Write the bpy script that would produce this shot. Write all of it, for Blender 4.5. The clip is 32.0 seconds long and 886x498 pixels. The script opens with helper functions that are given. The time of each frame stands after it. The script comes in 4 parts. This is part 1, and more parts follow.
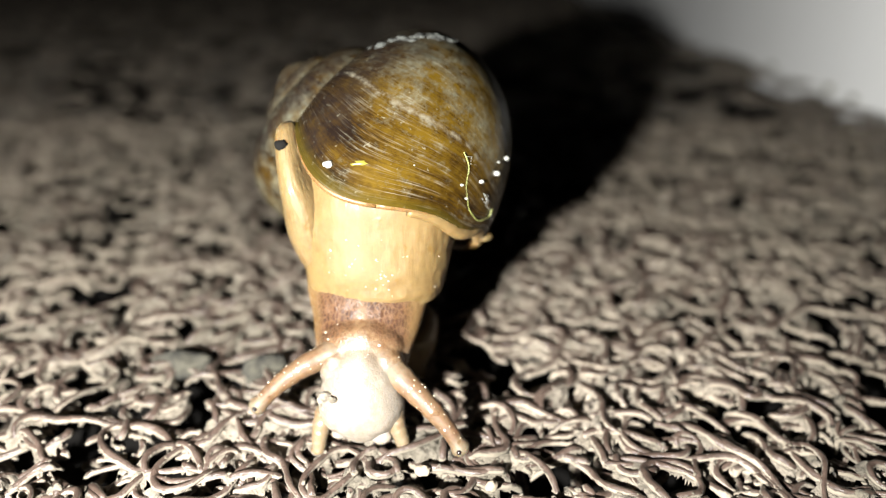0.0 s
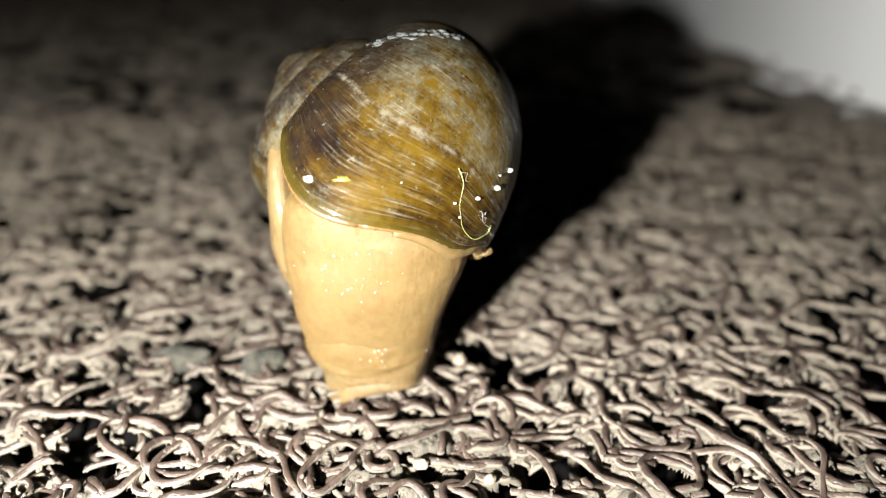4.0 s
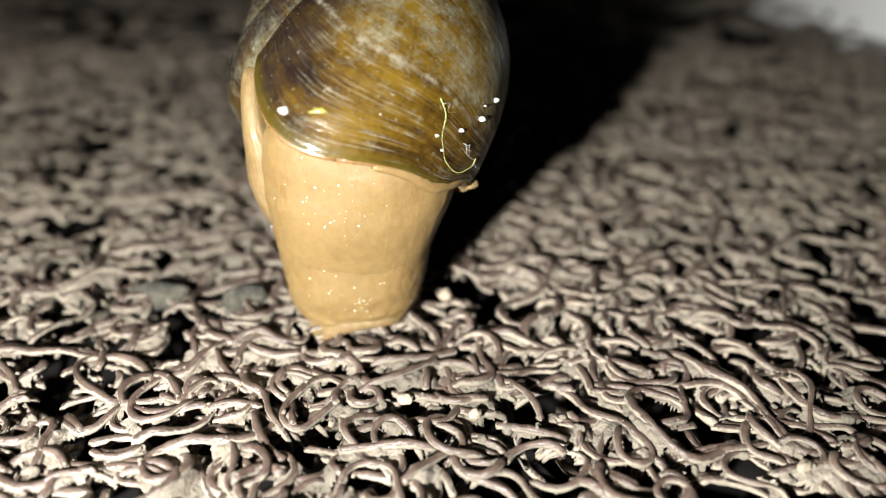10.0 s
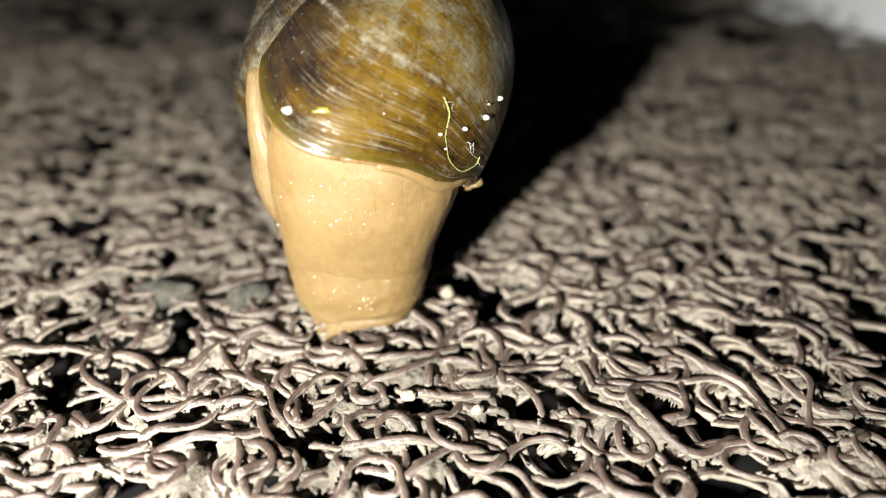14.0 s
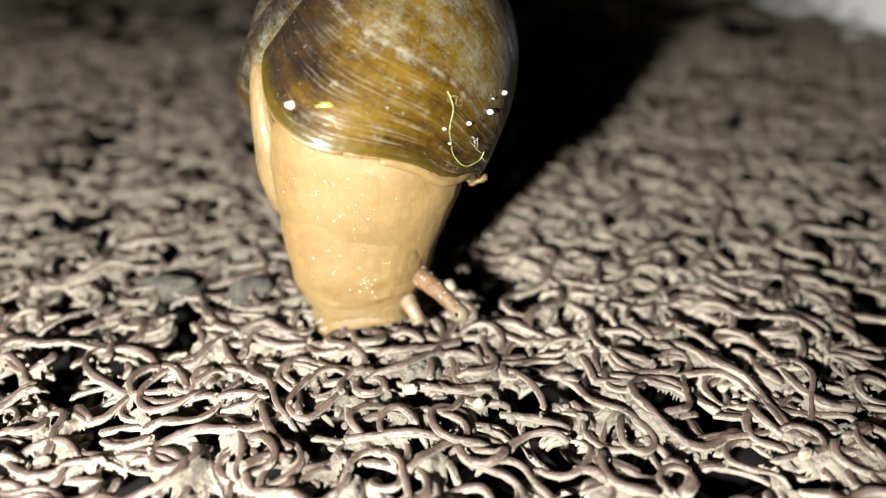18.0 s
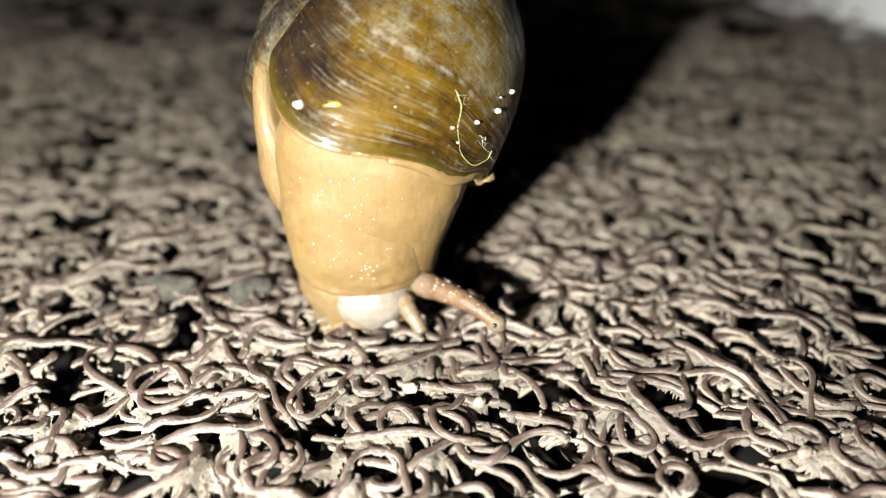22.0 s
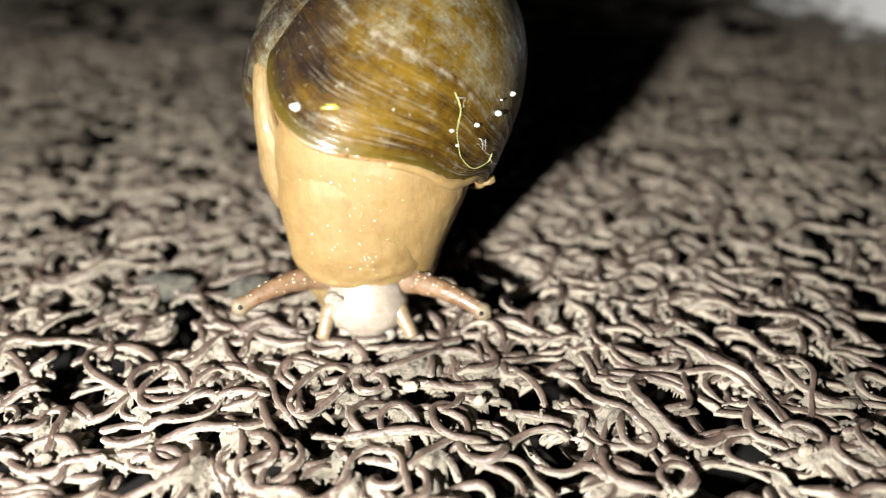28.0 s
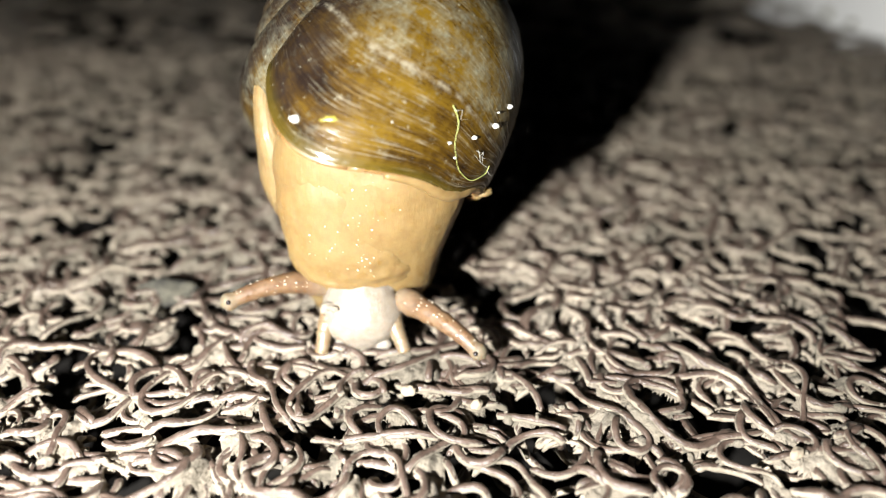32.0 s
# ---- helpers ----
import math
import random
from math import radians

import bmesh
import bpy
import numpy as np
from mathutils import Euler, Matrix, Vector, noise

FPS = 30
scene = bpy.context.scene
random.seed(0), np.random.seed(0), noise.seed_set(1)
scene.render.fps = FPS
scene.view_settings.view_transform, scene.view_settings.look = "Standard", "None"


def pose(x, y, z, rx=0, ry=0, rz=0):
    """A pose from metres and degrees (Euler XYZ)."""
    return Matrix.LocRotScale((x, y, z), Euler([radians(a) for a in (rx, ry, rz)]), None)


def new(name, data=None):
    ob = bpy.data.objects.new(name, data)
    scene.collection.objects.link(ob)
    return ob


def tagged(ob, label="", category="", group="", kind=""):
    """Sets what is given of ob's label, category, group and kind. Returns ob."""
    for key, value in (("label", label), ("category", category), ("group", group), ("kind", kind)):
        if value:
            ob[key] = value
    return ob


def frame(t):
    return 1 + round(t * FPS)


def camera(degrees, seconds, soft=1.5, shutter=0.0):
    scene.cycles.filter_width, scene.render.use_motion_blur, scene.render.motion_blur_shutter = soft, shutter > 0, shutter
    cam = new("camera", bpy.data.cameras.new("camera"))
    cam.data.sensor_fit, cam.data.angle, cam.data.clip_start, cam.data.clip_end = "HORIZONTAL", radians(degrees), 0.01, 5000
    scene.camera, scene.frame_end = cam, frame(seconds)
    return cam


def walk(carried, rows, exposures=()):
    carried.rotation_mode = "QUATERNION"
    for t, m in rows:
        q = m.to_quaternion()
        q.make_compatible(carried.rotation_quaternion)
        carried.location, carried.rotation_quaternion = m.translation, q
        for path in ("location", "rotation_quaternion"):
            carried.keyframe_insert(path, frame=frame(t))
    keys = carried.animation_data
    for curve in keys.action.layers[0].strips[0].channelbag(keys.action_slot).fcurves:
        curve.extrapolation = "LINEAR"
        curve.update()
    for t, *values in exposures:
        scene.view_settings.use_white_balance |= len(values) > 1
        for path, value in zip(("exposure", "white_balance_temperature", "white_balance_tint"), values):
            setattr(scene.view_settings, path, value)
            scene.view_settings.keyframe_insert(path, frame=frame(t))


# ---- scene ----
from mathutils.bvhtree import BVHTree

MM = 0.001
PATH = [
    (0.0, pose(-0.00032, -0.06354, 0.04782, 65.813, -0.100, -0.125)),
    (0.5, pose(-0.00002, -0.06373, 0.04787, 66.130, -0.003, -0.058)),
    (1.0, pose(-0.00020, -0.06376, 0.04780, 66.167, -0.093, -0.171)),
    (1.5, pose(-0.00007, -0.06343, 0.04756, 65.950, -0.038, -0.100)),
    (2.0, pose(-0.00012, -0.06318, 0.04744, 65.708, -0.080, -0.111)),
    (2.5, pose(-0.00003, -0.06310, 0.04731, 65.616, -0.026, -0.056)),
    (3.0, pose(0.00001, -0.06347, 0.04748, 65.606, -0.023, -0.051)),
    (3.5, pose(0.00004, -0.06354, 0.04746, 65.581, 0.003, -0.030)),
    (5.5, pose(-0.00000, -0.06391, 0.04763, 65.488, 0.044, 0.006)),
    (6.0, pose(-0.00001, -0.06400, 0.04767, 65.520, 0.009, -0.014)),
    (6.5, pose(0.00011, -0.06408, 0.04779, 65.613, 0.033, -0.081)),
    (7.0, pose(0.00017, -0.06410, 0.04774, 65.637, 0.052, -0.073)),
    (7.5, pose(0.00040, -0.06444, 0.04787, 66.159, 0.064, -0.178)),
    (8.0, pose(0.00046, -0.06476, 0.04791, 66.422, 0.047, -0.191)),
    (8.5, pose(0.00060, -0.06325, 0.04715, 65.133, -0.057, -0.473)),
    (9.0, pose(0.00049, -0.06188, 0.04620, 62.458, -0.193, -0.763)),
    (9.5, pose(0.00064, -0.06148, 0.04534, 60.707, -0.211, -0.813)),
    (10.0, pose(0.00063, -0.06165, 0.04555, 60.553, -0.194, -0.837)),
    (10.5, pose(0.00060, -0.06184, 0.04564, 60.580, -0.169, -0.840)),
    (11.0, pose(0.00056, -0.06191, 0.04575, 60.571, -0.160, -0.831)),
    (11.5, pose(0.00055, -0.06212, 0.04588, 60.591, -0.126, -0.830)),
    (12.0, pose(0.00055, -0.06215, 0.04586, 60.556, -0.110, -0.827)),
    (12.5, pose(0.00056, -0.06210, 0.04583, 60.488, -0.084, -0.805)),
    (13.0, pose(0.00056, -0.06219, 0.04586, 60.481, -0.064, -0.790)),
    (13.5, pose(0.00053, -0.06223, 0.04587, 60.445, -0.050, -0.797)),
    (14.0, pose(0.00055, -0.06223, 0.04591, 60.370, -0.015, -0.791)),
    (14.5, pose(0.00055, -0.06223, 0.04586, 60.328, -0.004, -0.768)),
    (16.5, pose(0.00056, -0.06235, 0.04582, 60.176, 0.077, -0.719)),
    (17.0, pose(0.00053, -0.06235, 0.04588, 60.109, 0.080, -0.734)),
    (17.5, pose(0.00052, -0.06231, 0.04583, 60.034, 0.106, -0.733)),
    (18.0, pose(0.00057, -0.06228, 0.04570, 59.998, 0.152, -0.700)),
    (18.5, pose(0.00054, -0.06232, 0.04573, 59.937, 0.140, -0.690)),
    (19.0, pose(0.00056, -0.06239, 0.04574, 60.009, 0.159, -0.710)),
    (19.5, pose(0.00055, -0.06237, 0.04575, 60.021, 0.138, -0.727)),
    (20.0, pose(0.00056, -0.06239, 0.04574, 60.023, 0.163, -0.734)),
    (20.5, pose(0.00057, -0.06228, 0.04564, 59.942, 0.186, -0.704)),
    (21.0, pose(0.00054, -0.06234, 0.04563, 59.918, 0.189, -0.712)),
    (21.5, pose(0.00050, -0.06233, 0.04566, 59.862, 0.208, -0.737)),
    (22.0, pose(0.00061, -0.06241, 0.04569, 59.993, 0.219, -0.703)),
    (22.5, pose(0.00055, -0.06245, 0.04572, 60.034, 0.182, -0.743)),
    (23.0, pose(0.00055, -0.06240, 0.04562, 60.004, 0.208, -0.740)),
    (23.5, pose(0.00052, -0.06235, 0.04560, 59.920, 0.206, -0.735)),
    (24.0, pose(0.00053, -0.06237, 0.04556, 59.902, 0.224, -0.720)),
    (24.5, pose(0.00057, -0.06240, 0.04564, 59.875, 0.241, -0.694)),
    (25.0, pose(0.00061, -0.06240, 0.04559, 59.907, 0.246, -0.681)),
    (25.5, pose(0.00059, -0.06236, 0.04547, 59.868, 0.268, -0.677)),
    (27.5, pose(0.00056, -0.06248, 0.04559, 60.034, 0.198, -0.737)),
    (28.0, pose(0.00057, -0.06240, 0.04552, 59.971, 0.244, -0.730)),
    (28.5, pose(0.00053, -0.06239, 0.04545, 59.937, 0.242, -0.724)),
    (29.0, pose(0.00054, -0.06240, 0.04549, 59.884, 0.266, -0.705)),
    (29.5, pose(0.00054, -0.06243, 0.04551, 59.856, 0.291, -0.692)),
    (30.0, pose(0.00053, -0.06237, 0.04543, 59.765, 0.297, -0.688)),
    (30.5, pose(0.00058, -0.06270, 0.04549, 59.711, 0.340, -0.664)),
    (31.0, pose(0.00059, -0.06305, 0.04565, 59.863, 0.316, -0.659)),
    (31.5, pose(0.00058, -0.06330, 0.04592, 60.340, 0.184, -0.784)),
    (32.0, pose(0.00064, -0.06342, 0.04594, 60.598, 0.136, -0.841)),
]

cam = camera(66, 32.0, soft=1.2)
cam.data.dof.use_dof = True
cam.data.dof.focus_distance = 0.0655
cam.data.dof.aperture_fstop = 11.5
walk(cam, PATH, [(0, 0.05), (8, 0.1), (9, 0.0), (10, -0.27), (12, -0.14), (17, -0.12), (25, -0.1), (30, -0.1), (32, -0.02)])

# ---- light: a phone's lamp beside the lens, in a dark yard at night ----
world = bpy.data.worlds.new("night")
scene.world = world
world.use_nodes = True
world.node_tree.nodes["Background"].inputs["Color"].default_value = (0.55, 0.65, 1.0, 1)
world.node_tree.nodes["Background"].inputs["Strength"].default_value = 0.0002
lamp = new("phone_lamp", bpy.data.lights.new("phone_lamp", "POINT"))
lamp.location = (-0.0365, -0.0915, 0.0458)
lamp.data.energy = 4.3
lamp.data.color = (0.975, 0.982, 0.965)
lamp.data.shadow_soft_size = 0.0025


# ---- materials ----
class Nodes:
    """A short hand for building a node material."""

    def __init__(self, name):
        self.mat = bpy.data.materials.new(name)
        self.mat.use_nodes = True
        self.tree = self.mat.node_tree
        self.bsdf = self.tree.nodes["Principled BSDF"]

    def node(self, kind, **values):
        n = self.tree.nodes.new(kind)
        for k, v in values.items():
            n.inputs[k].default_value = v
        return n

    def link(self, a, b):
        self.tree.links.new(a, b)

    def coords(self, space="Object"):
        return self.tree.nodes.new("ShaderNodeTexCoord").outputs[space]

    def noise(self, scale, detail=4.0, rough=0.6, vector=None, distortion=0.0):
        n = self.node("ShaderNodeTexNoise", Scale=scale, Detail=detail, Roughness=rough, Distortion=distortion)
        self.link(vector if vector else self.coords(), n.inputs["Vector"])
        return n.outputs["Fac"]

    def ramp(self, fac, *stops):
        n = self.tree.nodes.new("ShaderNodeValToRGB")
        while len(n.color_ramp.elements) < len(stops):
            n.color_ramp.elements.new(0.5)
        for e, (p, c) in zip(n.color_ramp.elements, stops):
            e.position, e.color = p, (c, c, c, 1) if isinstance(c, (int, float)) else (*c, 1)
        self.link(fac, n.inputs["Fac"])
        return n.outputs["Color"]

    def math(self, op, a, b=None):
        n = self.tree.nodes.new("ShaderNodeMath")
        n.operation = op
        for i, v in enumerate((a, b)):
            if isinstance(v, (int, float)):
                n.inputs[i].default_value = v
            elif v is not None:
                self.link(v, n.inputs[i])
        return n.outputs[0]

    def mix(self, fac, a, b):
        n = self.tree.nodes.new("ShaderNodeMix")
        n.data_type = "RGBA"
        for i, v in ((0, fac), (6, a), (7, b)):
            if isinstance(v, (int, float)):
                n.inputs[i].default_value = (v, v, v, 1) if i else v
            elif isinstance(v, tuple):
                n.inputs[i].default_value = (*v, 1)
            else:
                self.link(v, n.inputs[i])
        return n.outputs[2]

    def bump(self, height, strength, distance):
        n = self.node("ShaderNodeBump", Strength=strength, Distance=distance)
        self.link(height, n.inputs["Height"])
        self.link(n.outputs["Normal"], self.bsdf.inputs["Normal"])

    def put(self, **values):
        for k, v in values.items():
            k = k.replace("_", " ")
            if isinstance(v, (int, float)):
                self.bsdf.inputs[k].default_value = v
            elif isinstance(v, tuple):
                self.bsdf.inputs[k].default_value = (*v, 1) if len(v) == 3 and "Color" in k else v
            else:
                self.link(v, self.bsdf.inputs[k])
        return self.mat


def soil_and_falloff(n, pos):
    """Dark soil in small patches; lamp falloff painted as a dark ring round a pale front."""
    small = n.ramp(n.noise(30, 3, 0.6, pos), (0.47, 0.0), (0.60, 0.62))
    # distance from the front, where the painted falloff leaves the dirt pale
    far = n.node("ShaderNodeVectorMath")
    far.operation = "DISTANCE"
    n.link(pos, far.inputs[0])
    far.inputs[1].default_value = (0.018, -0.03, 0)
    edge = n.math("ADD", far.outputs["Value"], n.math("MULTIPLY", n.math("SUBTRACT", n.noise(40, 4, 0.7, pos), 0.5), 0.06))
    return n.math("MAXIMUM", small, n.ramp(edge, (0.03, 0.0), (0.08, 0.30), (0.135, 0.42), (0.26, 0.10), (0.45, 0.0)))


def strand_material():
    n = Nodes("dusty_brown_vinyl")
    geo = n.tree.nodes.new("ShaderNodeNewGeometry")
    sep = n.tree.nodes.new("ShaderNodeSeparateXYZ")
    n.link(geo.outputs["Normal"], sep.inputs[0])
    pos = geo.outputs["Position"]
    place = n.tree.nodes.new("ShaderNodeSeparateXYZ")
    n.link(pos, place.inputs[0])
    patch = n.noise(300, 5, 0.65, pos)
    grain = n.noise(1900, 4, 0.75, pos)
    # dirt clings to the flanks and to the lower loops; the crests are rubbed clean
    flank = n.math("MULTIPLY", n.math("SUBTRACT", 0.58, sep.outputs["Z"]), 0.66)
    deep = n.math("MINIMUM", n.math("MAXIMUM", n.math("MULTIPLY", n.math("ADD", place.outputs["Z"], 0.0008), -150.0), -0.08), 0.16)
    rubbed = n.math("ADD", n.math("MULTIPLY", n.math("SUBTRACT", patch, 0.5), 1.3), n.math("MULTIPLY", n.math("SUBTRACT", grain, 0.5), 0.6))
    mask = n.ramp(n.math("ADD", n.math("ADD", n.math("ADD", 0.5, rubbed), flank), deep), (0.44, 0.0), (0.56, 1.0))
    brown = n.ramp(n.noise(500, 4, 0.7, pos), (0.3, (0.028, 0.018, 0.0133)), (0.7, (0.076, 0.0515, 0.0395)))
    dirt = n.ramp(n.noise(800, 6, 0.75, pos), (0.28, (0.0926, 0.0763, 0.0531)), (0.5, (0.205, 0.169, 0.127)), (0.72, (0.285, 0.240, 0.186)))
    dirt = n.mix(soil_and_falloff(n, pos), dirt, (0.0561, 0.0479, 0.0317))
    rough = n.mix(mask, n.ramp(grain, (0.35, 0.24), (0.65, 0.48)), 0.95)
    n.bump(n.math("ADD", n.math("MULTIPLY", grain, 0.7), n.math("MULTIPLY", mask, 0.9)), 0.9, 0.00025)
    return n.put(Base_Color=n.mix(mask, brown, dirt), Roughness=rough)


def dirt_material():
    n = Nodes("dry_beige_dirt")
    geo = n.tree.nodes.new("ShaderNodeNewGeometry")
    pos = geo.outputs["Position"]
    a = n.noise(420, 6, 0.75, pos)
    b = n.noise(2200, 4, 0.75, pos)
    col = n.ramp(a, (0.3, (0.0813, 0.067, 0.0459)), (0.46, (0.203, 0.169, 0.127)), (0.68, (0.295, 0.251, 0.197)))
    col = n.mix(soil_and_falloff(n, pos), col, (0.0561, 0.0479, 0.0317))
    n.bump(n.math("ADD", a, n.math("MULTIPLY", b, 0.9)), 1.0, 0.0007)
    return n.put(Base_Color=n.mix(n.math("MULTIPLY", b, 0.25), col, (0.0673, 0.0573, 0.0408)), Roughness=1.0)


def plain(name, color, rough=0.7, scale=400, spread=0.35, bump=0.0, **more):
    n = Nodes(name)
    fac = n.noise(scale, 5, 0.65)
    dark = tuple(c * (1 - spread) for c in color)
    lite = tuple(min(1, c * (1 + spread * 0.5)) for c in color)
    if bump:
        n.bump(fac, 0.6, bump)
    return n.put(Base_Color=n.ramp(fac, (0.3, dark), (0.7, lite)), Roughness=rough, **more)


def shell_material():
    n = Nodes("olive_horn_shell")
    uv = n.coords("UV")

    def along(u, v, detail, twist):
        m = n.node("ShaderNodeMapping")
        n.link(uv, m.inputs["Vector"])
        m.inputs["Scale"].default_value = (u, v, 1.0)
        return n.noise(1.0, detail, 0.65, m.outputs[0], twist)

    fine, lines, streak = along(400.0, 14.0, 3, 0.3), along(70.0, 6.0, 5, 0.6), along(240.0, 26.0, 4, 0.3)
    sep = n.tree.nodes.new("ShaderNodeSeparateXYZ")
    n.link(uv, sep.inputs[0])
    broad, blotch, flake, speck = n.noise(75, 3, 0.6), n.noise(190, 6, 0.75), n.noise(520, 6, 0.8), n.noise(1600, 3, 0.8)
    tone = n.math("ADD", n.math("MULTIPLY", broad, 0.5), n.math("ADD", n.math("MULTIPLY", lines, 0.24), n.math("ADD", n.math("MULTIPLY", fine, 0.16), n.math("MULTIPLY", n.noise(1100, 4, 0.75), 0.20))))
    horn = n.ramp(tone, (0.46, (0.0055, 0.0026, 0.0010)), (0.54, (0.0265, 0.0135, 0.0014)), (0.64, (0.060, 0.0345, 0.0031)))
    # the older part of the whorl is worn grey, in flakes
    age = n.math("SUBTRACT", n.ramp(n.math("ADD", sep.outputs["X"], n.math("MULTIPLY", n.math("SUBTRACT", broad, 0.5), 0.05)), (0.06, 0.0), (0.10, 0.12), (0.30, 0.19), (0.50, 0.19), (0.68, 0.16), (0.9, 0.13)), 0.075)
    worn = n.math("ADD", n.math("MULTIPLY", blotch, 0.58), n.math("ADD", n.math("MULTIPLY", flake, 0.44), n.math("MULTIPLY", streak, 0.08)))
    worn = n.math("ADD", n.math("ADD", worn, age), n.math("MULTIPLY", n.math("SUBTRACT", speck, 0.5), 0.35))
    worn = n.ramp(worn, (0.53, 0.0), (0.66, 0.42), (0.80, 0.9))
    color = n.mix(worn, horn, n.ramp(flake, (0.35, (0.0536, 0.0517, 0.0353)), (0.65, (0.108, 0.110, 0.080))))
    # fine pale growth lines, with their glints painted into the colour
    glint_line = n.math("MULTIPLY", n.ramp(along(560.0, 14.0, 3, 0.2), (0.54, 0.0), (0.68, 0.62)), n.ramp(blotch, (0.42, 0.1), (0.58, 1.0)))
    color = n.mix(glint_line, color, (0.139, 0.123, 0.0882))
    # darker along the suture, broken up by the flakes
    suture = n.math("MULTIPLY", n.ramp(n.math("ADD", sep.outputs["Y"], n.math("MULTIPLY", n.math("SUBTRACT", blotch, 0.5), 0.06)), (0.562, 0.0), (0.615, 0.88)), n.ramp(flake, (0.35, 1.0), (0.7, 0.45)))
    color = n.mix(suture, color, (0.00882, 0.0063, 0.00567))
    dots = n.ramp(n.noise(2000, 2, 0.5), (0.69, 0.0), (0.75, 0.5))
    color = n.mix(dots, color, (0.158, 0.145, 0.104))
    # a pale rest mark across the whorl
    mark = n.math("ABSOLUTE", n.math("SUBTRACT", n.math("ADD", sep.outputs["X"], n.math("MULTIPLY", blotch, 0.02)), 0.088))
    mark = n.math("MULTIPLY", n.ramp(mark, (0.001, 1.0), (0.004, 0.0)), n.ramp(flake, (0.42, 0.0), (0.62, 0.8)))
    color = n.mix(mark, color, (0.132, 0.117, 0.0851))
    # the newest edge is thin and olive yellow
    color = n.mix(n.ramp(sep.outputs["X"], (0.003, 0.6), (0.010, 0.0)), color, (0.0378, 0.0271, 0.00252))
    wave = along(26.0, 24.0, 2, 0.4)
    h = n.math("ADD", n.math("MULTIPLY", lines, 0.5), n.math("ADD", n.math("MULTIPLY", fine, 0.35), n.math("ADD", n.math("MULTIPLY", streak, 0.6), n.math("MULTIPLY", flake, 0.25))))
    n.bump(n.math("ADD", n.math("ADD", h, n.math("MULTIPLY", wave, 2.2)), n.math("MULTIPLY", worn, 0.3)), 0.26, 0.0003)
    # the clear outer skin follows the growth lines too
    n.link(n.bsdf.inputs["Normal"].links[0].from_socket, n.bsdf.inputs["Coat Normal"])
    gloss = n.mix(worn, 0.42, 0.7)
    # the outer skin is rubbed dull in fine dashes between the shiny growth lines
    shine = n.math("MULTIPLY", n.ramp(along(520.0, 7.0, 4, 0.25), (0.47, 0.0), (0.58, 1.0)), n.ramp(worn, (0.1, 1.0), (0.8, 0.12)))
    return n.put(Specular_IOR_Level=0.05, Base_Color=color, Roughness=gloss, Coat_Weight=shine, Coat_Roughness=0.165, Coat_IOR=1.7)


def skin_material(name, color, deep, dot=0.0, gloss=0.30, tip=None, pits=(1250, 1250, 1250), coat=0.3, relief=0.28, root=None):
    n = Nodes(name)
    fine = n.noise(1300, 3, 0.6)
    broad = n.noise(170, 4, 0.6)
    col = n.ramp(n.math("ADD", n.math("MULTIPLY", fine, 0.5), n.math("MULTIPLY", broad, 0.5)), (0.36, deep), (0.56, color))
    vor = n.node("ShaderNodeTexVoronoi", Scale=1.0)
    cells = n.node("ShaderNodeMapping")
    n.link(n.coords(), cells.inputs["Vector"])
    cells.inputs["Scale"].default_value = pits
    n.link(cells.outputs[0], vor.inputs["Vector"])
    if dot:
        col = n.mix(n.ramp(vor.outputs["Distance"], (0.15, dot), (0.45, 0.0)), col, tuple(c * 0.3 for c in deep))
    if tip:
        sep = n.tree.nodes.new("ShaderNodeSeparateXYZ")
        n.link(n.coords(), sep.inputs[0])
        col = n.mix(n.ramp(n.math("MULTIPLY", sep.outputs["Z"], 80.0), (0.82, 0.0), (0.97, 1.0)), col, tip)
    if root:
        rise = n.tree.nodes.new("ShaderNodeSeparateXYZ")
        n.link(n.coords(), rise.inputs[0])
        drawn = n.math("ADD", n.math("MULTIPLY", rise.outputs["Z"], 80.0), n.math("MULTIPLY", n.math("SUBTRACT", broad, 0.5), 0.25))
        col = n.mix(n.ramp(drawn, (0.06, 0.8), (0.30, 0.0)), col, root)
    col = n.mix(n.ramp(n.noise(3000, 3, 0.7), (0.50, 0.0), (0.72, 0.35)), col, deep)
    # fine upright wrinkles, and beads of slime that catch the light
    run = n.node("ShaderNodeMapping")
    n.link(n.coords(), run.inputs["Vector"])
    run.inputs["Scale"].default_value = (2400, 2400, 480)
    wrinkle = n.noise(1.0, 3, 0.6, run.outputs[0])
    beads = n.ramp(n.noise(1150, 1, 0.4), (0.66, 0.0), (0.76, 1.0))
    h = n.math("ADD", n.math("MULTIPLY", vor.outputs["Distance"], 0.3), n.math("ADD", n.math("MULTIPLY", wrinkle, 0.9), n.math("MULTIPLY", beads, 0.25)))
    n.bump(h, relief, 0.0002)
    return n.put(Base_Color=col, Roughness=n.mix(beads, gloss + 0.14, gloss - 0.16), Subsurface_Weight=0.3, Subsurface_Radius=(1.0, 0.5, 0.2),
                 Subsurface_Scale=0.0012, Specular_IOR_Level=0.36, Coat_Weight=coat, Coat_Roughness=0.12)


